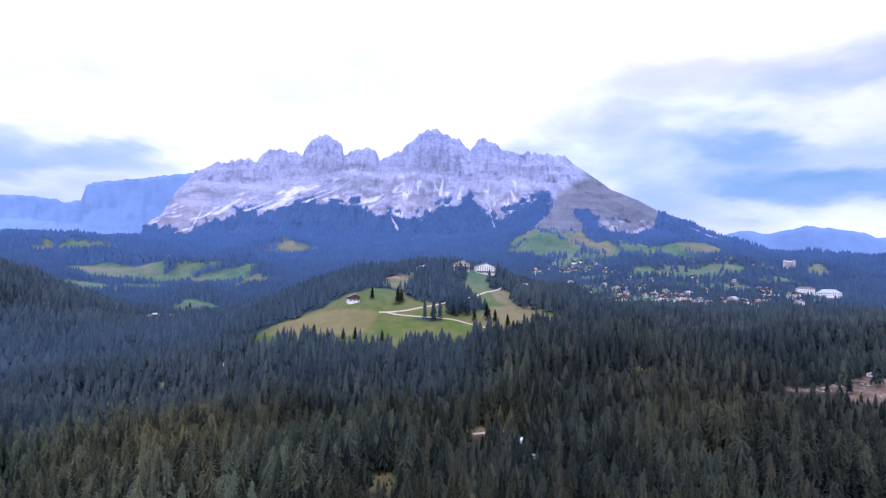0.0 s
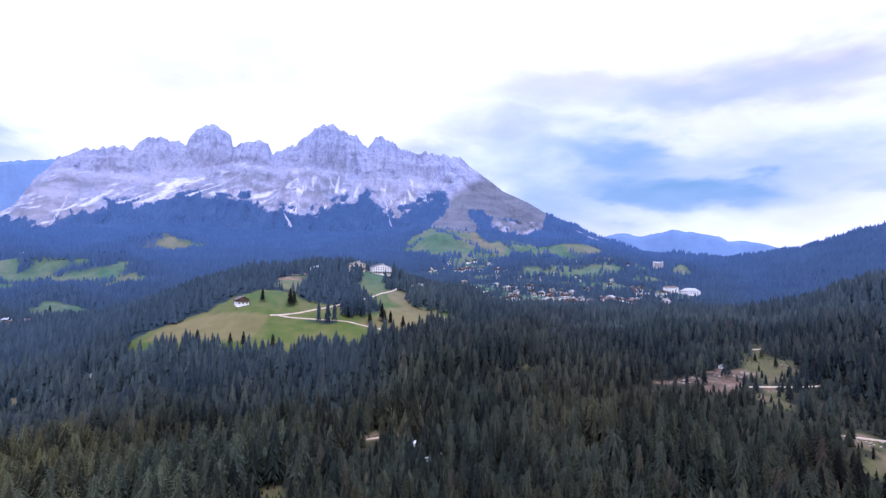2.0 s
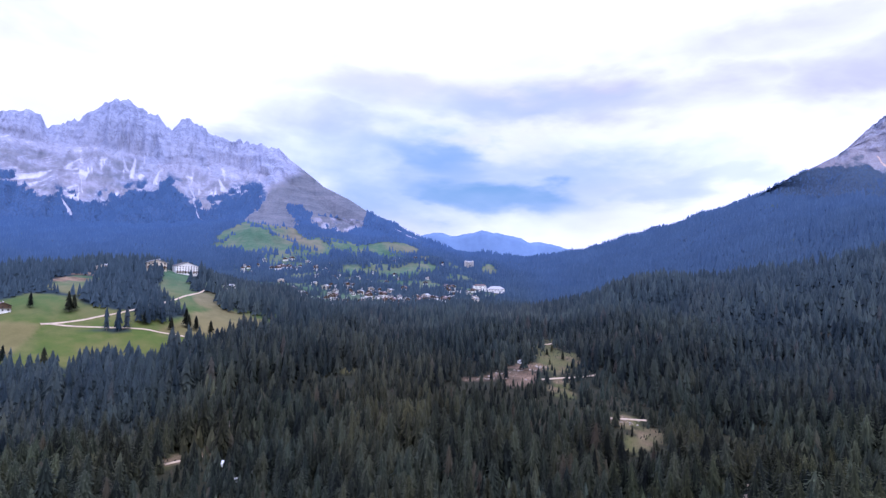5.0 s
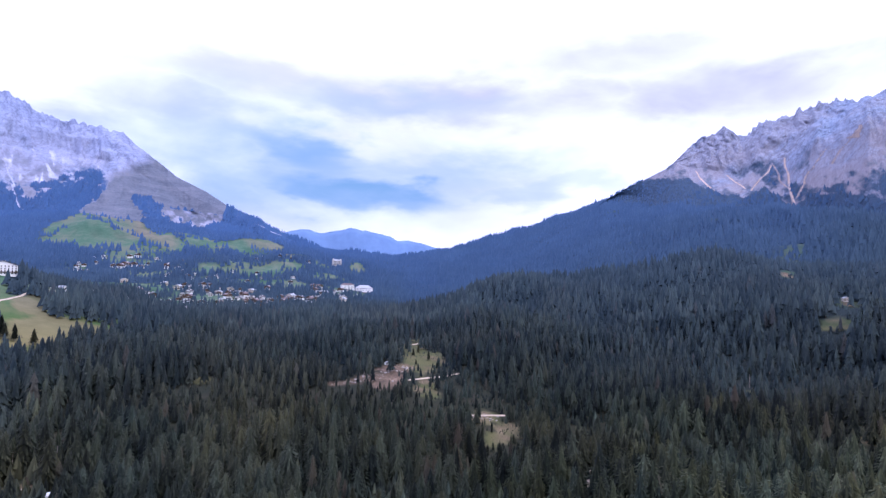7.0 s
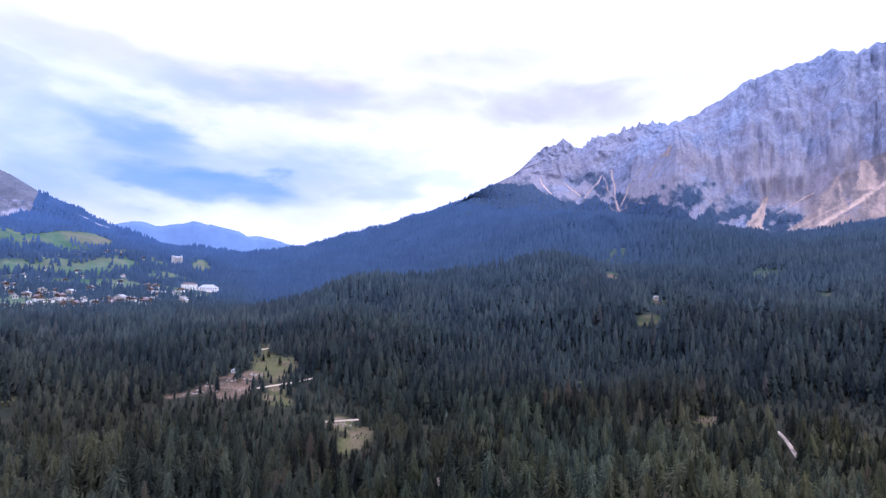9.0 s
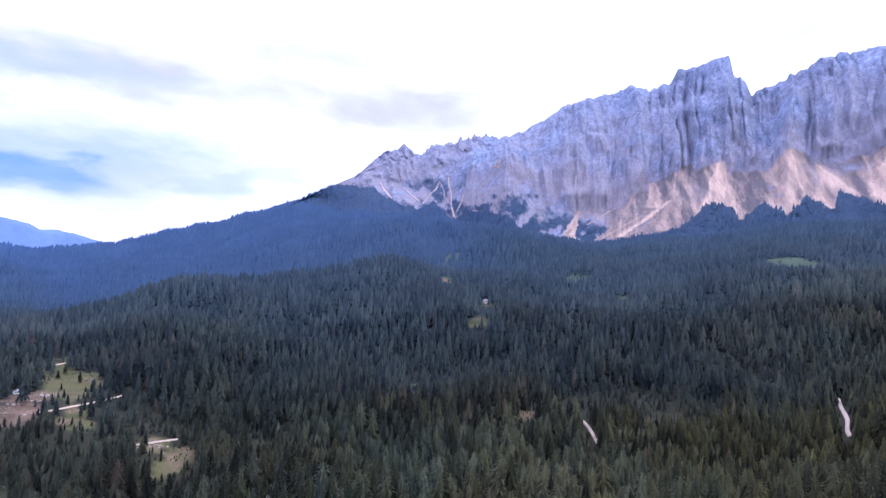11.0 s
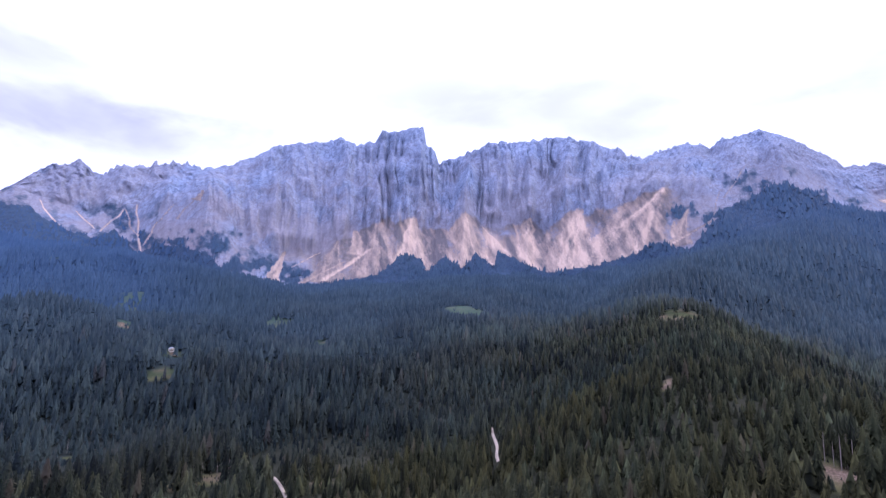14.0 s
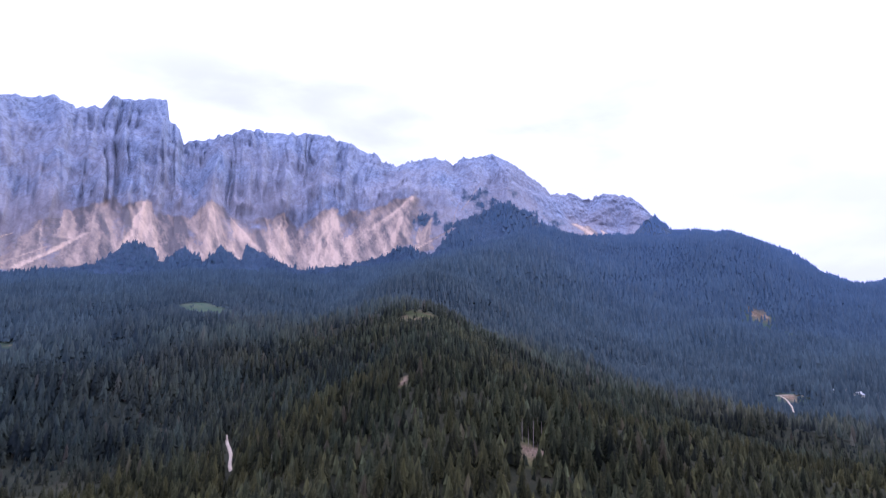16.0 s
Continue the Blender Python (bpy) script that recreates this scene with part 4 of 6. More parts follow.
def east_attrs(a, t, r, z):
    q = (z - LEVEL) * 4000.0 / r
    cliff, line = E_CLIFF(a), E_VEG(a)
    # screes dip to one side under the first towers, and straight down under the others
    dip = q - 33.0 * a + 34 * (fbm(a * 0.7, q / 40, 3, 27) - 0.5)
    span = np.clip((q - line) / 30 + 0.3, 0, 1) * np.clip((cliff + 45 - q) / 40, 0, 1)
    left = np.clip((-3.0 - a) / 3, 0, 1)
    patchy = np.clip(fbm(a * 0.7, q / 60, 4, 2, 0.6) * 3.2 - 1.15 + 0.35 * np.clip((-6.0 - a) / 4, 0, 1) * np.clip((line + 130 - q) / 60, 0, 1), 0, 1)
    drift = fbm(dip / 21.0, a * 0.35 + q / 260, 4, 31, 0.62)
    fall = fbm(a * 3.6 + 0.9 * fbm(a, q / 50, 2, 9), q / 90, 4, 19, 0.6)
    thread = np.where(left > 0.5, drift, fall)
    scree = np.clip((thread - 0.51) * 6, 0, 1) * patchy * span * np.clip((12.5 - a) / 3, 0, 1) * 0.55
    dust = np.clip(1 - np.abs(q - cliff + 30) / 60, 0, 1) * np.clip(fbm(a * 0.9, q / 45, 3, 71) * 3 - 1.1, 0, 1) * np.clip((13 - a) / 3, 0, 1)
    run, pale = fan_field(a, q, E_RUNS, 0.35)
    scree = np.clip(np.maximum(scree, np.maximum(run * 0.7, 0.42 * dust)), 0, 1)
    edge = line + 120 * (fbm(a * 1.7 - q / 70, q / 45, 5, 13, 0.66) - 0.5)
    veg = np.clip((edge - q) / 34 + 0.5, 0, 1)
    # dwarf pine above the woods, in tongues between the gullies
    pine = np.clip(fbm(a * 0.9, q / 55, 4, 95, 0.6) * 6 - 2.55, 0, 1) * np.clip((line + 130 - q) / 90, 0, 1) * np.clip((a + 27) / 4, 0, 1) * np.clip((12.5 - a) / 2, 0, 1)
    # the grassy shoulder: a wooded gully, a stony step with trees along its brow
    gully = np.clip((1.0 - np.abs(a - (14.1 + 2.5 * (509 - q) / 250)) + 1.2 * (fbm(a * 2, q / 25, 3, 92) - 0.5)) / 0.2, 0, 1) * np.clip((515 - q) / 20, 0, 1)
    brow = np.clip((7 - np.abs(q - 447 + (a - 15.7) * 6)) / 4, 0, 1) * np.clip((a - 15) / 0.5, 0, 1) * np.clip(fbm(a * 3, q / 20, 2, 91) * 5 - 1.7, 0, 1)
    clump = np.clip(fbm(a * 1.6, q / 30, 3, 93) * 6 - 2.9, 0, 1) * np.clip((a - 14.5) / 1.5, 0, 1) * np.clip((430 - q) / 70, 0, 1)
    veg = np.clip(np.maximum(np.maximum(veg, pine * 0.85), np.maximum(np.maximum(gully, brow), clump)), 0, 1) * (1 - np.clip(run * 1.4, 0, 1))
    turf = np.clip((cliff + 5 - q) / 50, 0, 1) * (0.25 + 0.75 * np.clip(fbm(a * 0.9, q / 45, 4, 61, 0.6) * 3 - 0.8, 0, 1)) * 0.55
    shoulder = np.clip((a - 9.2 - np.clip((q - 560) / 45, -1, 4)) / 4, 0, 1) * (0.6 + 0.8 * fbm(a * 1.1, q / 26, 4, 99, 0.6))
    stony = np.clip((a - 15.5) / 1.0, 0, 1) * np.clip((22 - a) / 1.5, 0, 1) * np.clip((440 - q) / 20, 0, 1) * np.clip((q - 300) / 40, 0, 1) * np.clip(fbm(a * 1.5, q / 35, 3, 97) * 4 - 1.2, 0, 1)
    scree = np.maximum(scree, 0.34 * stony)
    bare = spur(a, q)
    veg = veg * (1 - bare * (1 - 0.8 * gully))
    turf = np.clip(np.maximum(turf, np.maximum(bare, shoulder * 1.2)), 0, 1)
    return dict(scree=scree, veg=veg, turf=turf * (1 - veg) * (1 - np.clip(scree * 1.8, 0, 1)), wash=np.where(run > 0.3, 0.30 + 0.5 * pale, 0.16 + 0.7 * np.clip((thread - 0.35) * 2.2, 0, 1)))


E_AZ = np.arange(-29, 36.5, 0.09)
E_S = np.concatenate([np.linspace(0, 0.08, 5), np.linspace(0.085, 0.50, 96), np.linspace(0.508, 0.93, 62), np.linspace(0.94, 1.0, 5)])
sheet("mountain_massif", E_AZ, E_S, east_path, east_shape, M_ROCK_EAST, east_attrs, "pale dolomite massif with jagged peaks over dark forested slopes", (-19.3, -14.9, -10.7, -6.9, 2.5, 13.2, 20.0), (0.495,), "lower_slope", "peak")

# grey wall of towers with scree fans: upper edge of the woods and foot of the cliffs, at 2 km
S_VEG_A = heights((58, 420), (62, 350), (66.3, 345), (67.8, 347), (68.7, 319), (70.1, 293), (72.4, 272), (74.2, 300), (75.2, 274), (76.2, 225), (77.5, 269), (80.5, 262), (82.8, 226), (85.4, 140), (90.3, 140), (95.6, 182), (98.9, 205), (100.0, 234), (101.1, 280), (103.4, 280), (104.0, 222), (105.8, 277), (107.9, 240), (109.1, 291))
S_VEG_B = heights((109.1, 291), (111.2, 248), (111.5, 304), (113.0, 284), (115.4, 243), (117.2, 227), (121.9, 255), (125.4, 292), (127.6, 325), (130.4, 302), (132.6, 390), (134.2, 437), (135.8, 460), (136.9, 490), (138.9, 494), (140.3, 450), (141.6, 426), (143.0, 403), (145.1, 359), (147.2, 344), (148.8, 343), (150.7, 335), (152.5, 420), (160, 460))
S_CLIFF = heights((58, 380), (66, 400), (72.2, 346), (75.8, 394), (80.0, 436), (81.7, 465), (84.9, 337), (89.0, 275), (92.6, 290), (96.4, 364), (99.7, 414), (102.1, 419), (103.9, 390), (106.3, 394), (108.0, 451), (110.5, 399), (112.9, 401), (114.7, 424), (116.5, 381), (118.9, 457), (121.3, 445), (124.9, 485), (127.7, 523), (130.5, 497), (133.3, 511), (135.9, 564), (138.5, 594), (141, 520), (145, 425), (149, 395), (153, 400), (160, 380))
S_FOOT_R = heights((58, 2650), (63, 2600), (68, 2300), (72, 2200), (76, 2150), (80, 1950), (84, 1800), (88, 1750), (95, 1750), (101, 1780), (110, 1800), (128, 1800), (132, 1850), (134, 1900), (136, 2000), (140, 2050), (143, 2150), (146, 2250), (150, 2300), (160, 2350))
S_CONES = [(94.6, 330, 93.4, 170, 0.1, 2.2, 0.34), (98.6, 395, 97.6, 200, 0.15, 1.9, 0.42), (102.6, 428, 102.0, 225, 0.3, 2.6, 0.50), (105.3, 370, 106.6, 250, 0.2, 1.5, 0.36), (107.9, 448, 108.9, 240, 0.4, 2.2, 0.50), (110.0, 390, 112.6, 255, 0.3, 1.5, 0.45), (114.4, 420, 114.9, 240, 0.3, 2.2, 0.50)]
S_CONES += [(116.8, 370, 116.4, 226, 0.2, 1.5, 0.42), (120.2, 462, 118.6, 224, 0.4, 3.2, 0.55), (124.8, 470, 121.2, 240, 0.5, 2.6, 0.55), (128.4, 525, 124.0, 270, 0.4, 2.3, 0.55), (130.4, 440, 129.2, 315, 0.15, 1.2, 0.34), (146.6, 405, 147.6, 336, 0.3, 1.6, 0.45)]
S_RUNS = [(68.3, 372, 70.1, 293, 0.07, 0.13, 1.0), (71.1, 350, 72.6, 299, 0.07, 0.12, 0.9), (74.7, 372, 73.2, 291, 0.10, 0.10, 0.8), (74.6, 378, 75.9, 290, 0.06, 0.08, 0.9), (75.6, 396, 76.3, 231, 0.08, 0.12, 1.1), (78.7, 410, 76.5, 262, 0.06, 0.10, 1.0), (81.1, 468, 80.8, 430, 0.1, 0.4, 0.4), (80.5, 432, 79.2, 356, 0.06, 0.12, 0.5)]
S_RUNS += [(89.4, 276, 88.0, 150, 0.15, 0.9, 0.85), (93.0, 280, 90.0, 216, 0.06, 0.08, 0.9), (96.5, 368, 96.9, 278, 0.3, 0.9, 0.75), (98.2, 304, 93.3, 178, 0.18, 0.5, 0.8), (95.4, 250, 91.2, 165, 0.2, 0.4, 0.55)]
S_RUNS += [(99.4, 350, 100.4, 238, 0.10, 0.35, 0.6), (102.4, 425, 101.0, 262, 0.2, 0.45, 1.0), (102.8, 425, 104.2, 228, 0.2, 0.75, 1.0), (108.0, 434, 109.2, 286, 0.10, 0.14, 0.95), (109.1, 290, 111.2, 250, 0.14, 0.25, 1.0), (109.0, 290, 108.3, 238, 0.14, 0.25, 0.9), (109.8, 400, 112.9, 288, 0.10, 0.30, 0.95)]
S_RUNS += [(113.2, 404, 114.9, 246, 0.12, 0.28, 1.0), (115.0, 432, 114.6, 280, 0.25, 1.2, 0.80), (119.8, 440, 118.9, 228, 0.3, 1.7, 0.85), (119.3, 380, 117.9, 236, 0.2, 0.5, 1.0), (128.4, 520, 123.9, 385, 0.3, 0.75, 0.9), (124.2, 400, 119.9, 236, 0.6, 1.4, 0.8)]
S_RUNS += [(126.9, 440, 125.7, 292, 0.3, 0.6, 0.95), (129.1, 402, 129.1, 345, 0.12, 0.3, 0.8), (132.7, 402, 127.6, 296, 0.15, 0.3, 1.0), (136.0, 590, 133.6, 470, 0.03, 0.08, 0.45), (133.3, 505, 132.4, 400, 0.03, 0.06, 0.5), (145.3, 415, 148.6, 334, 0.3, 0.6, 0.85), (148.1, 388, 149.3, 340, 0.15, 0.8, 0.85)]


S_RUNS = S_CONES + S_RUNS


def south_veg(a):
    return np.where(a < 109.1, S_VEG_A(a), S_VEG_B(a))


def south_crest(a):
    return np.where(a < 106.1, SOUTH_A(a), SOUTH_B(a))


def south_path(a, t):
    foot_r = S_FOOT_R(a)
    crest_r = heights((58, 2750), (66, 2790), (70, 2800), (152, 2800), (160, 2700))(a)
    h = south_crest(a)
    foot = np.minimum(30 + (heights((58, 300), (66, 290), (72, 210), (76, 170), (82, 160), (86, 95), (92, 95), (101, 175), (108, 190), (116, 180), (124, 220), (130, 250), (136, 370), (140, 370), (146, 285), (160, 300))(a)) * foot_r / 2000.0, h - 12)
    cliff_r = np.minimum(foot_r + 330, crest_r - 160)
    cliff = np.clip(30 + S_CLIFF(a) * cliff_r / 2000.0, foot + 6, foot + 0.8 * (h - foot))
    toe_z = np.minimum(foot - 85, height(a, foot_r - 170) - LEVEL - 25)
    zs = [toe_z, foot, cliff, cliff + (h - cliff) * 0.42, cliff + (h - cliff) * 0.74, h, h - 200, foot - 260]
    gap = crest_r - cliff_r
    rs = [foot_r - 170, foot_r, cliff_r, cliff_r + gap * 0.36, cliff_r + gap * 0.72, crest_r, crest_r + 110, crest_r + 420]
    stops = [0, 0.05, 0.34, 0.56, 0.76, 0.93, 0.97, 1.0]
    return along(t, stops, rs), along(t, stops, zs) + LEVEL


def south_shape(a, t, r, z):
    q = (z - LEVEL - 30) * 2000.0 / r
    fan, _ = fan_field(a, q, S_CONES, 0.5)
    rock = np.clip((t - 0.08) / 0.08, 0, 1) * np.clip((0.97 - t) / 0.08, 0, 1)
    high = np.clip((t - 0.30) / 0.08, 0, 1)
    columns = np.interp(a, [58, 66, 70, 82, 86, 96, 98, 124, 128, 160], [0.5, 1.0, 1.0, 0.8, 0.35, 0.45, 1.2, 1.1, 0.6, 0.5]) * np.clip(0.35 + 1.3 * t, 0, 1.2)
    skew = a + 1.0 * (fbm(a * 0.35, t * 3.5, 3, 90) - 0.5) + np.interp(a, [60, 90, 110, 128, 160], [1.2, 1.6, 0.0, -2.0, -4.0]) * t
    crack = np.clip((ridged(skew * 1.1, t * 2.2, 52) - 0.80) * 5, 0, 1) * np.clip(fbm(a * 0.6, t * 3, 3, 63) * 3.2 - 1.0, 0, 1)
    flute = (ridged(a * 0.30, t * 0.6, 40) - 0.6) * 150 + 0.75 * ((ridged(skew * 0.75, t * 1.7, 60) - 0.6) * 85 - crack * 44) * columns
    slabs = (fbm(skew * 1.1, t * 9, 4, 15, 0.55) - 0.5) * 70 + (fbm(a * 5.0, t * 22, 3, 18, 0.6) - 0.5) * 26
    fade = np.clip((south_crest(a) - 30 - south_veg(a)) / 350, 0.08, 1) * np.interp(a, [66, 82, 88, 125, 132, 150], [0.55, 0.6, 1, 1, 0.7, 0.55])
    r = r - (flute * (0.25 + 0.75 * high) + slabs * (0.4 + 0.6 * high)) * rock * fade * (1 - 0.45 * fan) - fan * np.clip((0.45 - t) / 0.1, 0, 1) * 8
    z = z + np.sin((z + 80 * vnoise(a * 0.4, t * 2, 44)) / 24.0) * 5 * rock * high * fade * fade
    z = z + (fbm(a * 2.0, t * 8, 3, 6) - 0.5) * 18 * rock * fade
    crest = np.clip(1 - abs(t - 0.93) / 0.06, 0, 1)
    return r, z + crest * spires(a, 30) * fade * np.interp(a, [66, 68, 80, 83, 98, 98.5, 103.7, 104.2, 124, 125.5], [1.0, 1.7, 1.7, 0.35, 0.35, 0.10, 0.10, 0.5, 0.3, 1.0])


def south_attrs(a, t, r, z):
    q = (z - LEVEL - 30) * 2000.0 / r
    fan, pale = fan_field(a, q, S_RUNS, 0.5)
    line, cliff = south_veg(a), S_CLIFF(a)
    edge = line + 26 * (fbm(a * 2.2, q / 30, 4, 13, 0.6) - 0.5)
    veg = np.clip((edge - q) / 10 + 0.5, 0, 1)
    # bushes on the slabs over the woods; thickened before bearing 94 to paint its shade
    hang = np.clip(fbm(a * 0.8, q / 45, 4, 81, 0.6) * 4 - 1.8 + 0.35 * np.clip((94 - a) / 6, 0, 1), 0, 1) * np.clip((line + np.interp(a, [88, 94], [170, 110]) - q) / 90, 0, 1) * np.interp(a, [58, 66, 70, 78, 82, 92, 96, 128, 131, 142, 146, 160], [0.9, 0.6, 0.5, 0.8, 1.0, 0.9, 0.3, 0.2, 1.0, 1.0, 0.3, 0.6])
    for a0, q0, wa, wq in ((83.0, 300, 2.6, 55), (88.2, 215, 1.2, 60), (86.2, 250, 1.5, 50), (129.8, 420, 1.6, 45), (135, 520, 1.6, 70)):
        hang = np.maximum(hang, 0.7 * np.clip(1.15 - np.hypot((a - a0) / wa, (q - q0) / wq) + 2.2 * (fbm(a * 1.7, q / 24, 3, 85) - 0.5), 0, 1))
    fan = fan * np.clip((q - edge) / 8 + 0.6, 0, 1)
    veg = np.maximum(veg, hang * 0.9 * (1 - np.clip(fan * 1.5, 0, 1)))
    # dark rubble under the cliffs, with the pale runs over it
    rubble = np.clip((cliff + 10 - q + 50 * (fbm(a * 0.9, q / 60, 3, 48) - 0.5)) / 22, 0, 1) * np.interp(a, [66, 82, 86, 95, 98, 128, 130, 134, 144, 150, 153], [0.2, 0.1, 0.2, 0.5, 0.65, 0.7, 0.3, 0.2, 0.2, 0.2, 0]) * np.clip(0.10 + 1.6 * fbm(a * 0.7, q / 50, 3, 46), 0, 1)
    streak = fbm(a * 1.3 + q / 60, q / 70, 4, 49, 0.6)
    apron = np.interp(a, [97, 100, 128, 130], [0, 1, 1, 0])
    return dict(scree=np.clip(np.maximum(fan, rubble), 0, 1), veg=veg, turf=np.zeros_like(a), wash=np.clip(0.05 + 0.30 * streak + apron * (0.04 + 0.9 * (streak - 0.42)) + (0.80 - 0.18 * apron) * pale, 0, 1))


S_AZ = np.arange(58.5, 159.5, 0.09)
S_S = np.concatenate([np.linspace(0, 0.05, 4), np.linspace(0.056, 0.34, 56), np.linspace(0.348, 0.93, 78), np.linspace(0.94, 1.0, 5)])
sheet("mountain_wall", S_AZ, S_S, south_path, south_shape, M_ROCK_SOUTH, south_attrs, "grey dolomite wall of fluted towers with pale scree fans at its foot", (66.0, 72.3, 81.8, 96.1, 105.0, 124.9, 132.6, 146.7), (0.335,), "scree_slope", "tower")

# blue range beyond the pass, and the veiled ridge on the other side
F_CREST = heights((18, 250), (24, 300), (27.7, 403), (29.1, 427), (30.8, 397), (33.8, 454), (35.6, 425), (37.4, 401), (38.6, 353), (40.4, 351), (43.1, 285), (44.5, 262), (50, 240), (62, 150))
W_CREST = heights((-70, 400), (-50, 470), (-39.4, 503), (-37.2, 515), (-35.7, 509), (-35.3, 480), (-33.9, 510), (-33.6, 618), (-32.9, 660), (-29.8, 712), (-27.1, 762), (-24.9, 805), (-22, 840), (-18, 600))


def west_path(a, t):
    h = W_CREST(a)
    stops = [0, 0.3, 0.6, 0.8, 1.0]
    return along(t, stops, [3900 + 0 * a, 4350 + 0 * a, 4600 + 0 * a, 4800 + 0 * a, 4960 + 0 * a]), along(t, stops, [0 * a + 120, 0 * a + 260, h * 0.66, h, h - 200]) + LEVEL


def far_path(a, t):
    h = F_CREST(a)
    stops = [0, 0.8, 1.0]
    return along(t, stops, [4420 + 0 * a, 4800 + 0 * a, 4960 + 0 * a]), along(t, stops, [0 * a - 60, h, h - 200]) + LEVEL


def far_shape(a, t, r, z):
    c = np.clip(t * 1.3, 0, 1) * np.clip((1 - t) * 5, 0, 1)
    return r - (ridged(a * 0.6 + t, t * 2.2, 5) - 0.6) * 50 * c, z + (fbm(a * 1.6, t * 3, 3, 8) - 0.5) * 34 * c


def west_shape(a, t, r, z):
    c = np.clip(t * 2, 0, 1) * np.clip((1 - t) * 5, 0, 1)
    return r - (ridged(a * 0.8 + t, t * 3.4, 5) - 0.6) * 60 * c - (fbm(a * 2.6, t * 9, 3, 9) - 0.5) * 50 * c, z + (fbm(a * 2.2, t * 5, 3, 8) - 0.5) * 30 * c


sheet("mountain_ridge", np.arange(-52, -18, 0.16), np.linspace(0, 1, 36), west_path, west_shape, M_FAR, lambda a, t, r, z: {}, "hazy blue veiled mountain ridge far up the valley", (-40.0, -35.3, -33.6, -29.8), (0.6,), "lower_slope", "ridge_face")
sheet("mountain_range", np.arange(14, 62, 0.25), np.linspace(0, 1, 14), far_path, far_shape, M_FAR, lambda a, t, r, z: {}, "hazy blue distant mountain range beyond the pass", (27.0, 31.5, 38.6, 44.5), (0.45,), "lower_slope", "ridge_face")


# ---- buildings ----
def slab_bm(pts, dirv):
    """A slab: the outline moved along dirv."""
    bm = bmesh.new()
    lo = [bm.verts.new(p) for p in pts]
    hi = [bm.verts.new(Vector(p) + Vector(dirv)) for p in pts]
    n = len(pts)
    bm.faces.new(lo)
    bm.faces.new(hi[::-1])
    for i in range(n):
        bm.faces.new((lo[i], hi[i], hi[(i + 1) % n], lo[(i + 1) % n]))
    bmesh.ops.recalc_face_normals(bm, faces=bm.faces[:])
    return bm


def house_master(name, w, d, h, storeys, wall, upper, roof, over=1.2, pitch=0.45, bays=3, balcony=True, chimney=True):
    """An alpine house, gable to the front (-y): plastered base, timber or plaster upper floor, wide roof, windows, balcony."""
    ob = new(name)
    hb = h * 0.58 if upper else h
    part("wall", box_bm(-w / 2, -d / 2, -3.0, w / 2, d / 2, hb, 0.05), wall, ob)
    rise = w / 2 * pitch
    if upper:
        part("upper_wall", slab_bm([(-w / 2 - .04, -d / 2 - .04, hb), (w / 2 + .04, -d / 2 - .04, hb), (w / 2 + .04, -d / 2 - .04, h), (0, -d / 2 - .04, h + rise), (-w / 2 - .04, -d / 2 - .04, h)], (0, d + .08, 0)), upper, ob)
    else:
        part("gable", slab_bm([(-w / 2, -d / 2, h), (w / 2, -d / 2, h), (0, -d / 2, h + rise)], (0, d, 0)), wall, ob)
    for s in (-1, 1):
        e = w / 2 + over
        part("roof", slab_bm([(0, -d / 2 - over, h + rise + .12), (s * e, -d / 2 - over, h - over * pitch + .12), (s * e, -d / 2 - over, h - over * pitch + .42), (0, -d / 2 - over, h + rise + .5)], (0, d + 2 * over, 0)), roof, ob)
    sh = h / storeys
    for k in range(storeys):
        for b in range(bays):
            x = (b + 0.5) / bays * w - w / 2
            win = part("window", box_bm(x - .6, -d / 2 - .10, k * sh + sh * .35, x + .6, -d / 2 + .05, k * sh + sh * .82), M_GLASS, ob)
            part("window_frame", box_bm(x - .75, -d / 2 - .07, k * sh + sh * .29, x + .75, -d / 2 + .04, k * sh + sh * .88), M_PLASTER if upper and k * sh >= hb * .9 else M_TIMBER, win)
    for k in range(storeys):
        for s in (-1, 1):
            for b in range(2):
                y = (b + 0.5) / 2 * d - d / 2
                part("window", box_bm(s * w / 2 - .09, y - .6, k * sh + sh * .35, s * w / 2 + .09, y + .6, k * sh + sh * .82), M_GLASS, ob)
    if balcony:
        zb = hb if upper else sh
        bal = part("balcony", box_bm(-w / 2 - .3, -d / 2 - 1.3, zb - .18, w / 2 + .3, -d / 2, zb), M_TIMBER, ob)
        part("railing", box_bm(-w / 2 - .3, -d / 2 - 1.32, zb, w / 2 + .3, -d / 2 - 1.22, zb + .95), M_TIMBER, bal)
    if chimney:
        part("chimney", box_bm(w * .16, d * .12, h + rise * .3, w * .16 + .8, d * .12 + .8, h + rise + 1.1, 0.05), M_PLASTER, ob)
    return ob


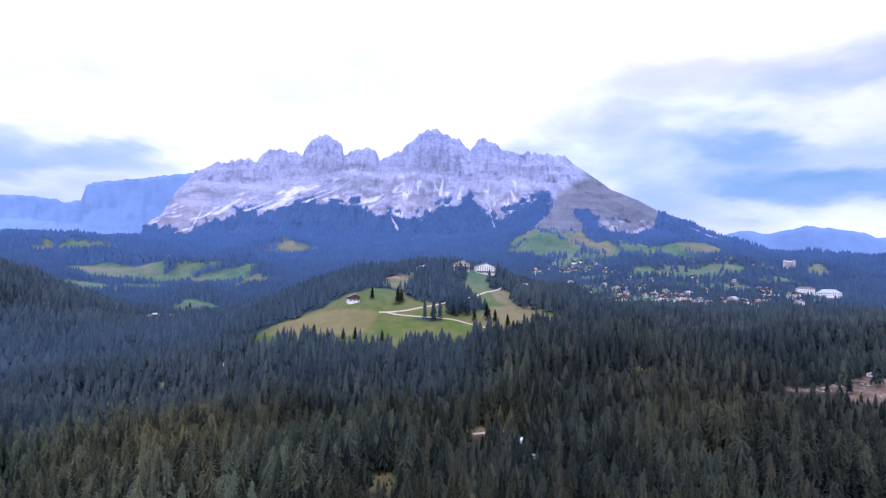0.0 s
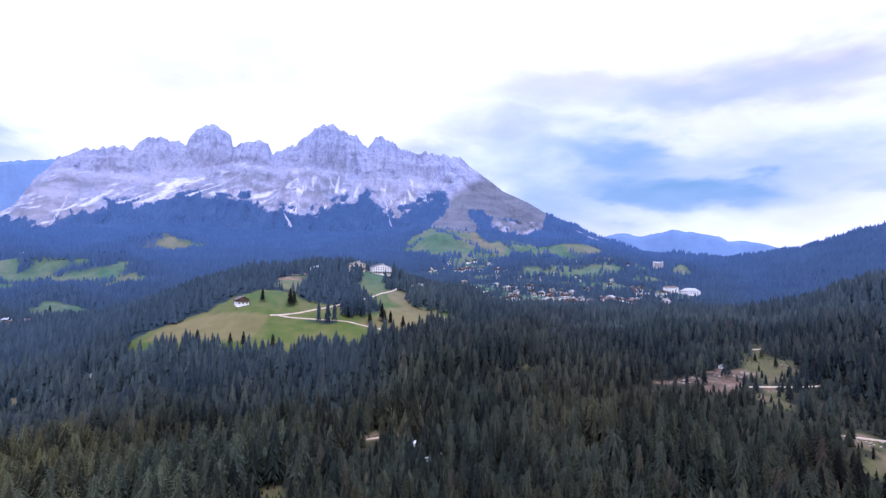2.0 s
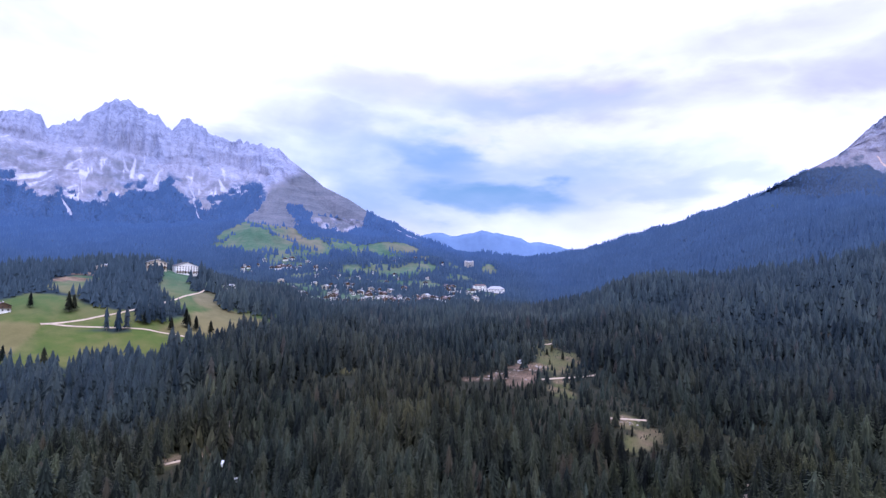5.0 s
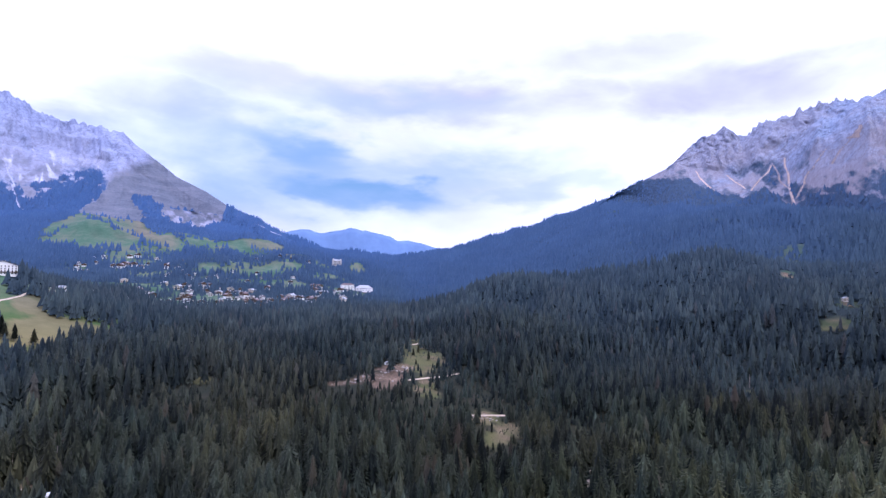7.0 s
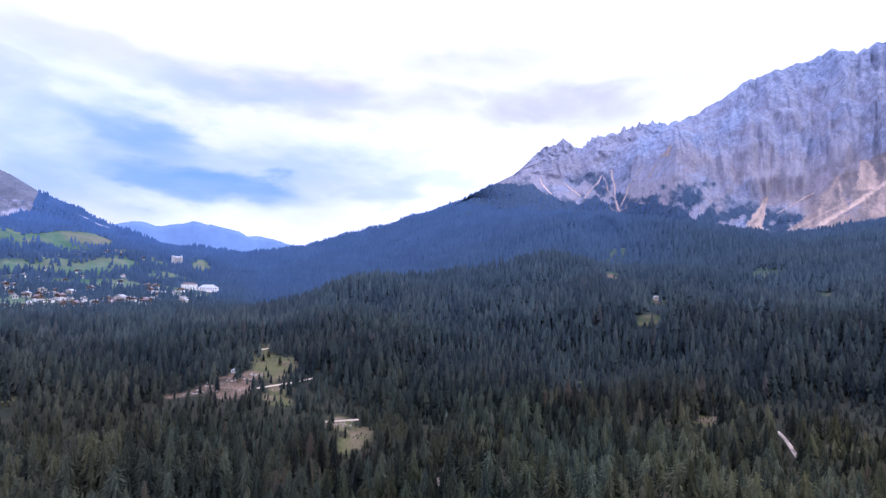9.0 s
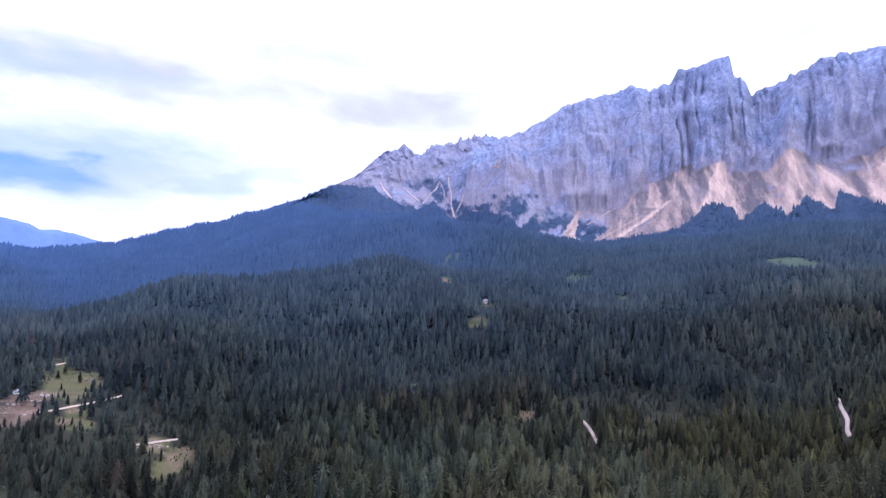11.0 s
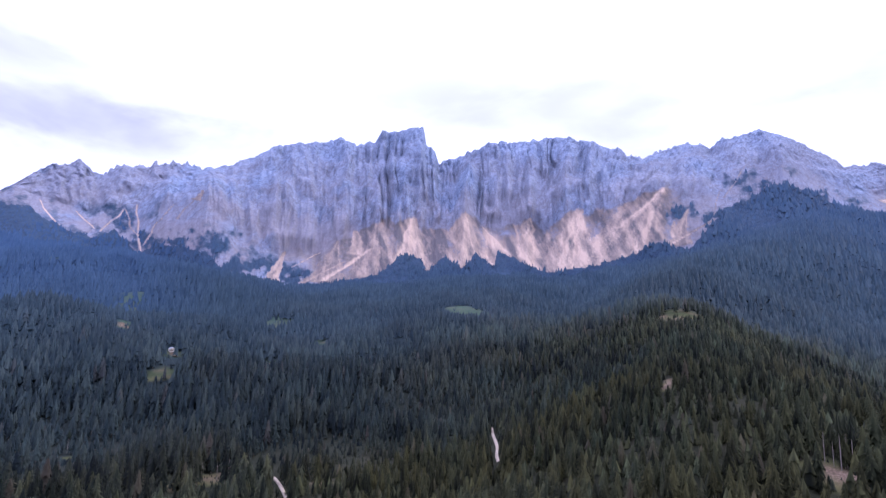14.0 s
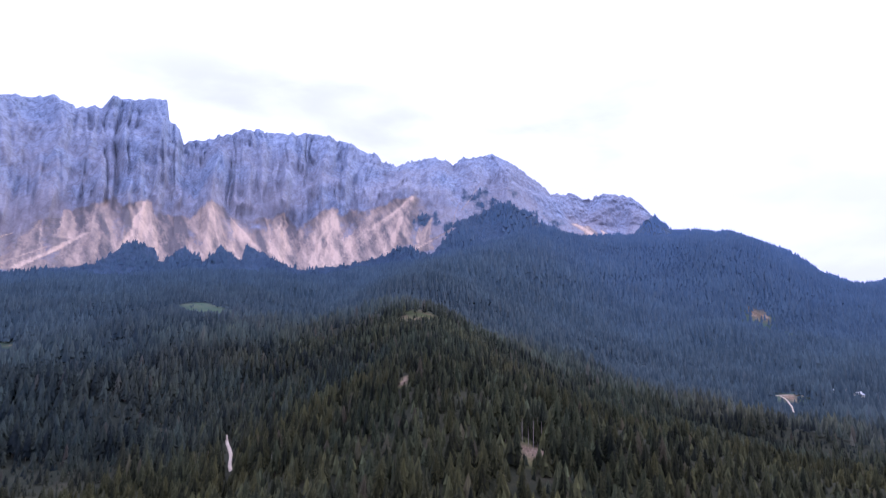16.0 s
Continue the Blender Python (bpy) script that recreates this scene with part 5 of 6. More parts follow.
def block_master(name, w, d, h, storeys, wall, roof, bays, towers=False):
    """A large hotel block: rows of windows, hipped roof, corner towers where it has them."""
    ob = new(name)
    part("wall", box_bm(-w / 2, -d / 2, -4.0, w / 2, d / 2, h, 0.08), wall, ob)
    bm = bmesh.new()
    lo = [bm.verts.new(p) for p in ((-w / 2 - .8, -d / 2 - .8, h), (w / 2 + .8, -d / 2 - .8, h), (w / 2 + .8, d / 2 + .8, h), (-w / 2 - .8, d / 2 + .8, h))]
    hi = [bm.verts.new(p) for p in ((-w / 2 + d * .4, 0, h + d * .32), (w / 2 - d * .4, 0, h + d * .32))]
    for fc in ((lo[0], lo[1], hi[1], hi[0]), (lo[1], lo[2], hi[1]), (lo[2], lo[3], hi[0], hi[1]), (lo[3], lo[0], hi[0]), (lo[3], lo[2], lo[1], lo[0])):
        bm.faces.new(fc)
    part("roof", bm, roof, ob)
    sh = h / storeys
    for k in range(storeys):
        for b in range(bays):
            x = (b + 0.5) / bays * w - w / 2
            part("window", box_bm(x - .7, -d / 2 - .08, k * sh + sh * .3, x + .7, -d / 2 + .05, k * sh + sh * .82), M_GLASS, ob)
    if towers:
        for s in (-1, 1):
            t = part("tower", box_bm(s * w / 2 - 3.5, -d / 2 - 2.5, -4, s * w / 2 + 3.5, -d / 2 + 5, h * 1.15, 0.08), wall, ob)
            bm = bmesh.new()
            bmesh.ops.create_cone(bm, cap_ends=True, segments=4, radius1=5.6, radius2=0.2, depth=6, matrix=Matrix.Translation((s * w / 2, -d / 2 + 1.2, h * 1.15 + 3)) @ Matrix.Rotation(radians(45), 4, "Z"))
            part("tower_roof", bm, roof, t)
    return ob


HOUSES = []  # bearing, distance, half size


def set_house(master, az, r, turn, label, category, group="", clear=12.0, scale=1.0):
    p = place(az, r)
    m = Matrix.Translation(p) @ Matrix.Rotation(radians(-az + turn), 4, "Z") @ Matrix.Scale(scale, 4)
    ob = copy_thing(master, m)
    ob.matrix_basis = m
    HOUSES.append((az, r, clear))
    return tagged(ob, label, category, group)


def off_houses(az, r):
    """No trees on a house, nor just on the camera's side of it, so that it shows."""
    ok = np.ones(len(az), bool)
    for a, d, c in HOUSES:
        ok &= ~((np.abs(np.radians(az - a) * r) < c * 0.72) & (r > d - c * 1.9) & (r < d + c * 0.8))
    return ok


CHALET = house_master("chalet", 12, 11, 6.6, 2, M_PLASTER, M_TIMBER, M_ROOF)
COTTAGE = house_master("cottage", 10, 9, 5.4, 2, M_PLASTER, None, M_ROOF, bays=2, pitch=0.5)
GUESTHOUSE = house_master("guesthouse", 15, 13, 9.6, 3, M_PLASTER, M_TIMBER, M_ROOF_RED, bays=4)
LODGE = house_master("lodge", 18, 12, 8.0, 3, M_CREAM, None, M_ROOF_GREY, bays=5, pitch=0.35)
HUT = house_master("hut", 6, 7, 3.2, 1, M_PLASTER, None, M_ROOF_GREY, bays=1, balcony=False, chimney=False, over=0.5)
MASTERS_H = [CHALET, COTTAGE, GUESTHOUSE, LODGE, HUT]

# on the meadow hill
tagged(set_house(house_master("farmhouse", 15, 12, 6.6, 2, M_PLASTER, M_TIMBER, M_ROOF_RED, bays=3), -9.3, 742, 18, "white farmhouse with a dark timber gable on the meadow", "house", clear=16))
tagged(set_house(house_master("hotel", 34, 17, 13.0, 4, M_PLASTER, None, M_ROOF, bays=8, pitch=0.34), 4.35, 965, 20, "white mountain hotel with timber balconies on the hilltop", "hotel", clear=30))
set_house(LODGE, 1.9, 962, 6, "low white hotel annexe on the hilltop terrace", "building", clear=22, scale=1.5)
set_house(HUT, 8.6, 985, 40, "dark roofed barn beside the car park", "barn", clear=10, scale=1.5)
set_house(LODGE, -2.2, 975, -15, "pale building at the edge of the earthworks", "building", clear=14)
set_house(COTTAGE, -0.9, 985, 8, "white cottage behind the hilltop trees", "house", clear=12)

VILLAGE_LABELS = {"chalet": "white chalet with a timber upper floor and brown roof", "cottage": "small white plastered cottage among the spruces", "guesthouse": "white guesthouse with a red tiled roof", "lodge": "cream lodge with a grey sheet roof", "hut": "small white hut with a grey roof"}


def village(rows, az0, az1, r0, r1, seed, kinds):
    g = random.Random(seed)
    spots = []
    tries = 0
    while len(spots) < rows and tries < 4000:
        tries += 1
        a, r = g.uniform(az0, az1), g.uniform(r0, r1)
        if all(math.hypot(radians(a - b) * r, (r - c) * 0.7) > 17 for b, c in spots):
            spots.append((a, r))
    for a, r in spots:
        k = g.choice(kinds)
        set_house(MASTERS_H[k], a, r, g.uniform(-50, 50), VILLAGE_LABELS[MASTERS_H[k].name], "house", "houses of the village", 10.5 if r > 900 else 5.0, g.uniform(0.85, 1.15))


village(26, 22.0, 30.4, 1235, 1330, 5, [0, 1, 2, 1, 4])
village(14, 18.0, 24.5, 1340, 1480, 6, [0, 1, 1, 3])
village(12, 10.5, 19.5, 1010, 1120, 7, [0, 1, 4])
village(20, 9.0, 17.5, 1760, 1900, 8, [0, 1, 2, 1])
village(8, 17.0, 24.0, 1560, 1720, 9, [0, 1])
village(10, 12.5, 19.5, 1150, 1340, 16, [0, 1, 1, 2])
village(8, 13.0, 20.0, 1400, 1680, 17, [0, 1, 3])
village(9, 29.5, 34.5, 1400, 1520, 10, [1, 2, 3])
village(16, 18.5, 30.5, 1180, 1420, 21, [0, 1, 1, 2])
village(12, 25.5, 33.5, 1300, 1460, 22, [1, 2, 3, 1])
village(10, 14.0, 22.0, 1120, 1300, 23, [0, 1, 4])
village(8, 10.0, 18.0, 1900, 2020, 24, [0, 1])
village(6, 22.0, 29.0, 1560, 1760, 25, [0, 1])
village(5, 24.0, 30.0, 1850, 2060, 11, [0, 1])
village(6, -28.0, -25.5, 1160, 1215, 12, [0, 2, 3])
village(5, -27.5, -24.8, 2290, 2330, 13, [0, 3])
village(4, -26.5, -19.0, 585, 640, 14, [4])
village(3, 161.5, 168.6, 1075, 1120, 15, [0, 3])
set_house(block_master("grand_hotel", 28, 16, 19, 5, M_STONEWALL, M_ROOF_GREY, 9, True), 32.4, 2126, 12, "large old hotel with corner towers above the village", "hotel", clear=30)
set_house(block_master("sports_hall", 46, 26, 8, 2, M_PLASTER, M_ROOF_GREY, 10), 35.3, 1590, -14, "long white hall with a pale roof at the village edge", "building", clear=34)
set_house(block_master("hotel_block", 36, 14, 13, 4, M_PLASTER, M_ROOF_RED, 9), 33.6, 1560, 22, "white hotel block with a red roof", "hotel", clear=22)
set_house(LODGE, 39.6, 985, 20, "white lodge with a grey roof in the forest", "building", clear=16, scale=1.1)
set_house(HUT, 38.0, 540, -25, "small white hut beside the clearing", "hut", clear=7, scale=0.6)
set_house(LODGE, 80.1, 766, 30, "white forest lodge in a small clearing", "building", clear=7, scale=0.4)
for mh in MASTERS_H:
    for o in (*mh.children_recursive, mh):
        bpy.data.objects.remove(o)
for ob_ in [o for o in scene.objects if o.parent is None and o.type == "EMPTY" and "label" not in o.keys()]:
    for o in (*ob_.children_recursive, ob_):
        bpy.data.objects.remove(o)


def vehicle_master(name, l, w, h, paint, van):
    ob = new(name)
    part("body", box_bm(-l / 2, -w / 2, 0.35, l / 2, w / 2, h * (0.95 if van else 0.58), 0.12), paint, ob)
    if not van:
        part("cabin", box_bm(-l * .28, -w * .44, h * .55, l * .22, w * .44, h, 0.15), M_GLASS, ob)
    else:
        for s in (-1, 1):
            part("window", box_bm(-l * .25, s * w / 2 - .03, h * .55, l * .2, s * w / 2 + .03, h * .8), M_GLASS, ob)
    for sx in (-1, 1):
        for sy in (-1, 1):
            bm = bmesh.new()
            bmesh.ops.create_cone(bm, cap_ends=True, segments=12, radius1=.34, radius2=.34, depth=.22, matrix=Matrix.Translation((sx * l * .32, sy * (w / 2 - .08), .34)) @ Matrix.Rotation(radians(90), 4, "X"))
            part("wheel", bm, M_TIMBER, ob)
    return ob


M_CARWHITE, M_CARBLUE, M_CARGREY = simple("white_car_paint", (0.72, 0.72, 0.72), 0.3, 0.03, 2), simple("blue_car_paint", (0.05, 0.09, 0.2), 0.3, 0.05, 2), simple("grey_car_paint", (0.3, 0.31, 0.33), 0.3, 0.05, 2)
VAN = vehicle_master("camper_van", 6.2, 2.3, 2.8, M_CARWHITE, True)
CARS = [vehicle_master("car", 4.3, 1.8, 1.5, c, False) for c in (M_CARWHITE, M_CARBLUE, M_CARGREY)]


def park(master, az, r, turn, label, category, group):
    p = place(az, r)
    ob = copy_thing(master, Matrix.Translation(p + Vector((0, 0, 0.15))) @ Matrix.Rotation(radians(turn - az), 4, "Z"))
    HOUSES.append((az, r, 4.5 if r > 900 else 2.6))
    return tagged(ob, label, category, group)


for a, r, t in ((9.6, 318, 10), (11.2, 324, 40), (12.4, 330, -20), (13.6, 326, 15), (15.0, 331, 60), (16.2, 322, 0), (17.6, 329, 35), (18.6, 335, -10), (14.2, 340, 20), (8.4, 345, 70)):
    park(VAN, a, r, t, "white camper van parked between the spruces", "camper van", "camper vans in the forest")
for k, (a, r) in enumerate(((7.6, 958), (7.9, 962), (8.2, 958), (8.5, 966), (8.8, 960), (9.1, 968), (7.8, 972), (8.4, 976), (3.0, 962), (3.3, 964), (5.2, 970))):
    park(CARS[k % 3], a, r, 30 + 13 * k, ("white", "dark blue", "grey")[k % 3] + " car parked by the hilltop hotel", "car", "cars on the hilltop")
for mh in [VAN] + CARS:
    for o in (*mh.children_recursive, mh):
        bpy.data.objects.remove(o)


# ---- trees ----
def star_tree(layers, points, droop, seed, slim=0.17, low=0.10):
    """A spruce crown 1 high: skirts of uneven drooping boughs, each overlapping the one below. Vertices, faces, tips."""
    g = np.random.default_rng(seed)
    v, f, tip = [], [], []
    for k in range(layers):
        u = k / layers
        zb = low + (0.97 - low) * u
        zt = min(1.0, zb + (0.97 - low) / layers * g.uniform(2.0, 2.5) + 0.03) if k < layers - 1 else 1.0
        rad = slim * (1.0 - u) ** 0.72 * g.uniform(0.9, 1.12) * (0.82 if k == 0 and layers > 3 else 1)
        base = len(v)
        off = rad * 0.12
        v.append((g.uniform(-off, off), g.uniform(-off, off), zt))
        # tips rise in tone up the crown, inner boughs lowest: shading by colour
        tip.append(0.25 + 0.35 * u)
        tw = g.uniform(0, 6.28)
        for p in range(points):
            outer = p % 2 == 0
            out = rad * (g.uniform(0.85, 1.25) if outer else g.uniform(0.5, 0.72))
            ang = tw + 6.2832 * p / points + g.uniform(-0.18, 0.18)
            v.append((out * math.cos(ang), out * math.sin(ang), zb + (-droop if outer else droop * 0.9) * rad * g.uniform(0.4, 1.2)))
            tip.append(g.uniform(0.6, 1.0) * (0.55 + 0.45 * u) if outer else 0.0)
        for p in range(points):
            f.append((base, base + 1 + p, base + 1 + (p + 1) % points))
    return np.array(v), np.array(f), np.array(tip)


def tuft_tree(tufts, seed, slim=0.17, low=0.12, blunt=0.66):
    """A spruce crown 1 high: skirts of boughs hung with many short drooping sprays, paler at the tips. Vertices, faces, tips."""
    g = np.random.default_rng(seed)
    skirts = 3 if tufts < 22 else 4 if tufts < 45 else 6
    sv, sf, stp = star_tree(skirts, 8 if tufts < 40 else 10, 0.45, seed + 5000, slim * 0.80, low)
    v, f, tip = [tuple(q) for q in sv], [tuple(q) for q in sf], [q * 0.55 for q in stp]
    side = 0.016 if tufts > 60 else 0.024
    for k in range(tufts):
        u = ((k + g.uniform(0, 1)) / tufts) ** 1.1
        z = low + (0.99 - low) * u
        rad = slim * (1.0 - u) ** blunt * g.uniform(0.70, 1.22) + 0.010
        ang = 2.39996 * k + g.uniform(-0.6, 0.6)
        c, s_ = math.cos(ang), math.sin(ang)
        drop = rad * g.uniform(-0.05, 0.45) * (1 - 0.8 * u)
        base = len(v)
        half = min(rad * 0.42, side) * g.uniform(0.7, 1.4)
        r0, r1 = rad * 0.55, rad * 1.08
        v += [(r0 * c - half * s_, r0 * s_ + half * c, z + rad * 0.14), (r0 * c + half * s_, r0 * s_ - half * c, z + rad * 0.14), (r1 * c, r1 * s_, z - drop)]
        # spray ends pale, inner ends dark, deepening the crown's shade in colour
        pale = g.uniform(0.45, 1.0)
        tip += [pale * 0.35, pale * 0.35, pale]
        f += [(base, base + 1, base + 2)]
    return np.array(v), np.array(f), np.array(tip)


def soft_normals(tv, lift, seed):
    """Needles scatter light: shade a crown as a rounded mass, outward and up, a little uneven."""
    rad = np.hypot(tv[:, 0], tv[:, 1])[:, None] + 1e-4
    n = np.concatenate([tv[:, :2] / rad * np.minimum(1, rad / 0.05), np.full((len(tv), 1), lift)], 1)
    n = n + np.random.default_rng(seed).normal(0, 0.22, n.shape)
    return n / np.linalg.norm(n, axis=1)[:, None]


def trunk_shape(sides=5, top=0.9, wide=0.011):
    v = [(wide * math.cos(6.2832 * i / sides), wide * math.sin(6.2832 * i / sides), -0.06) for i in range(sides)] + [(0, 0, top)]
    return np.array(v), np.array([(i, (i + 1) % sides, sides) for i in range(sides)])


def scatter(az0, az1, r0, r1, spacing, seed):
    """Jittered rows of trees over a sector, in bearing and distance."""
    g = np.random.default_rng(seed)
    rows = np.arange(r0, r1, spacing)
    out = []
    for r in rows:
        n = max(1, int(radians(az1 - az0) * r / spacing))
        a = az0 + (az1 - az0) * (np.arange(n) + g.uniform(-0.42, 0.42, n) + 0.5) / n
        out.append(np.stack([a, r + g.uniform(-0.45, 0.45, n) * spacing], 1))
    return np.concatenate(out)


def wooded(az, r):
    """Where forest grows: off the meadows, cuts and roads, thinner in gaps."""
    x, y = r * np.sin(np.radians(az)), r * np.cos(np.radians(az))
    g = np.random.default_rng(len(az))
    cut = mask(az, r, CUTS, 0.9, 1.3) * (g.random(len(az)) > np.where(r > 640, 0.4, 0.10))
    open_ = np.maximum(mask(az, r, MEADOWS), np.maximum(cut, mask(az, r, EARTH, 0.6, 1.3) * (g.random(len(az)) > 0.14)))
    open_ = np.maximum(open_, land_spur(az, r) * (g.random(len(az)) > 0.03))
    open_ = np.where(mask(az, r, COPSES, 0.5) > 0.5, 0.0, open_)
    keep = g.random(len(az)) > np.where(open_ > 0.5, 1.0, 0.04)
    thin = fbm(x / 70, y / 70, 3, 51)
    keep &= g.random(len(az)) > np.clip((0.37 - thin) * 5, 0, 0.6) * (r < 720)
    keep &= g.random(len(az)) > np.clip((fbm(x / 22, y / 22, 2, 83) - 0.66) * 6, 0, 0.9) * (r < 900)
    # copses between the meadows of the village slope
    keep &= ~((village_green(az, r) > 0.5) & (g.random(len(az)) < 0.80))
    return keep & off_road(az, r, 2.2) & off_houses(az, r)


def forest(name, pts, kinds, tall, mat, label, seed, z=None, lean=0.02, stems=0.0):
    """All trees of one stand as one mesh."""
    g = np.random.default_rng(seed)
    az, r = pts[:, 0], pts[:, 1]
    x, y = r * np.sin(np.radians(az)), r * np.cos(np.radians(az))
    z = height(az, r) if z is None else z
    age = np.clip((fbm(x / 75, y / 75, 3, 29) - 0.5) * 2.2 + 0.5, 0, 1)
    h = tall * (0.58 + 0.66 * age) * g.uniform(0.70, 1.12, len(x)) * stand_height(az, r)
    w = h * g.uniform(0.85, 1.2, len(x)) * (0.6 + 0.4 * 20 / np.maximum(h, 8)) ** 0.3
    turn = g.uniform(0, 6.28, len(x))
    pick = g.integers(0, len(kinds), len(x))
    vs, fs, base = [], [], 0
    tone, tips, hazes, blue = [], [], [], haze_of(az, r)
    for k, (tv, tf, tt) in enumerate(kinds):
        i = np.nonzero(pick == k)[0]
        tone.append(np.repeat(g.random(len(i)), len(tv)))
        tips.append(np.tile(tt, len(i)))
        hazes.append(np.repeat(blue[i], len(tv)))
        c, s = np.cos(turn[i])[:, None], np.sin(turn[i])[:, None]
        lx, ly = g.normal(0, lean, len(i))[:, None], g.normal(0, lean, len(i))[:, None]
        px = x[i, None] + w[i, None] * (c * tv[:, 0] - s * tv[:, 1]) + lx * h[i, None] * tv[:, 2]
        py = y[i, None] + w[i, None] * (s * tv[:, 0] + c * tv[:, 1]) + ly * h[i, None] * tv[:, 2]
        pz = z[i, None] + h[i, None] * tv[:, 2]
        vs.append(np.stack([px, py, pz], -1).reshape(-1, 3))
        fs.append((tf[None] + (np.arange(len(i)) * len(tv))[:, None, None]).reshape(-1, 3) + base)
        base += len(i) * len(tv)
    me = mesh_of(name, np.concatenate(vs), np.concatenate(fs), mat, dict(tone=np.concatenate(tone), tip=np.concatenate(tips), haze=np.concatenate(hazes)), flat=False)
    # far crowns get normals turned up, flattening their shading as haze would
    lift, shade = (4.0 if kinds is FARTREE or kinds is TINY else 2.0 if kinds is DISTANT else 0.9), []
    for k, (tv, tf, tt) in enumerate(kinds):
        i = np.nonzero(pick == k)[0]
        c, s, n = np.cos(turn[i])[:, None], np.sin(turn[i])[:, None], soft_normals(tv, lift, k)
        shade.append(np.stack([c * n[:, 0] - s * n[:, 1], s * n[:, 0] + c * n[:, 1], np.broadcast_to(n[:, 2], (len(i), len(tv)))], -1).reshape(-1, 3))
    me.normals_split_custom_set_from_vertices(np.concatenate(shade))
    if stems:
        sv_, sf_ = trunk_shape(3, 0.7, 0.012)
        px = x[:, None] + h[:, None] * sv_[:, 0]
        py = y[:, None] + h[:, None] * sv_[:, 1]
        pz = z[:, None] + h[:, None] * sv_[:, 2]
        n = len(x)
        tm = mesh_of("forest_trunks", np.stack([px, py, pz], -1).reshape(-1, 3), (sf_[None] + (np.arange(n) * len(sv_))[:, None, None]).reshape(-1, 3), M_PALEBARK)
        tagged(new("forest_trunks", tm), "pale bare lower trunks of the forest spruces", "trunks", kind="stuff")
    return tagged(new(name, me), label, "forest", kind="stuff")


def stand_height(az, r):
    """Stands differ: young plantations, and lower trees on the knoll by the take-off point."""
    knoll = np.clip((az - 116) / 8, 0, 1) * np.clip((900 - r) / 200, 0, 1)
    young = mask(az, r, [(35, 455, 46, 42), (44, 470, 45, 60), (78, 560, 60, 40), (96, 470, 60, 60), (47, 420, 30, 30)], 0.6)
    f = (1 - 0.30 * knoll) * (1 - 0.48 * young) * (1 - 0.12 * np.clip((az - 8) / 3, 0, 1) * np.clip((37 - az) / 3, 0, 1) * np.clip((r - 1100) / 100, 0, 1) * np.clip((2700 - r) / 100, 0, 1))
    # on the camera's side of roads and bare ground trees are lowered to keep these in view
    for step in (24, 40, 58, 76, 94):
        edge = ~off_line(az, np.asarray(r) + step, 2.5, "forest_road") | (~off_line(az, np.asarray(r) + step, 2.0, "gravel_track") & (np.asarray(r) < 560)) | ((mask(az, np.asarray(r) + step, CUTS, 0.9, 1.3) > 0.5) & (np.asarray(r) < 560) & (step < 60)) | ((mask(az, np.asarray(r) + step, EARTH, 0.6, 1.3) > 0.5) & (np.asarray(r) < 640))
        edge |= (mask(az, np.asarray(r) + step, CUTS, 0.9, 1.3) > 0.5) & (np.asarray(r) > 640) & (np.asarray(r) < 1300)
        f = np.where(edge, np.minimum(f, (0.20 * step + 2.5) / 24), f)
    return f


NEAR = [tuft_tree(130, 100 + i, 0.195 + 0.02 * (i % 4), 0.11, (0.60, 0.48, 0.40)[i % 3]) for i in range(8)]
MIDDLE = [tuft_tree(39, 200 + i, 0.205 + 0.02 * (i % 4), 0.11, (0.60, 0.48, 0.40)[i % 3]) for i in range(8)]
DISTANT = [star_tree(3, 6, 0.3, 300 + i, 0.19 + 0.02 * (i % 3)) for i in range(6)]
FARTREE = [star_tree(2, 5, 0.25, 400 + i, 0.27, -0.05) for i in range(3)]
TINY = [star_tree(1, 5, 0.2, 500 + i, 0.34, -0.05) for i in range(3)]


GAPS = []


def wood(az0, az1, r0, r1, spacing, seed):
    p = scatter(az0, az1, r0, r1, spacing, seed)
    k = wooded(p[:, 0], p[:, 1])
    if r0 < 700 and az0 < 0:
        rest = p[~k]
        a, r = rest[:, 0], rest[:, 1]
        GAPS.append(rest[(np.maximum(mask(a, r, MEADOWS), mask(a, r, EARTH, 0.6, 1.3)) < 0.2) & (mask(a, r, CUTS, 0.7) < 0.2) & off_line(a, r, 1.5, "") & off_houses(a, r)])
    return p[k]


# ---- single trees of the nearest stretch ----
def tree_master(kind, seed):
    tv, tf, tt = tuft_tree(260, seed, 0.17 + 0.012 * (seed % 3), 0.14, (0.7, 0.6, 0.52)[seed % 3])
    crown = mesh_of("crown", tv * 24, tf, M_NEEDLES, dict(haze=np.zeros(len(tv)), tone=np.full(len(tv), (seed * 0.37) % 1.0), tip=tt))
    crown.normals_split_custom_set_from_vertices(soft_normals(tv, 0.85, seed))
    uv, uf = trunk_shape(7, 0.92, 0.010)
    trunk = mesh_of("trunk", uv * 24, uf, M_BARK)
    return crown, trunk


MASTERS = [tree_master("spruce", 900 + i) for i in range(5)]
TREE_LABELS = ["tall dark green spruce with drooping boughs in dense forest", "slender dark spruce with a pointed crown", "broad olive green spruce with ragged boughs"]


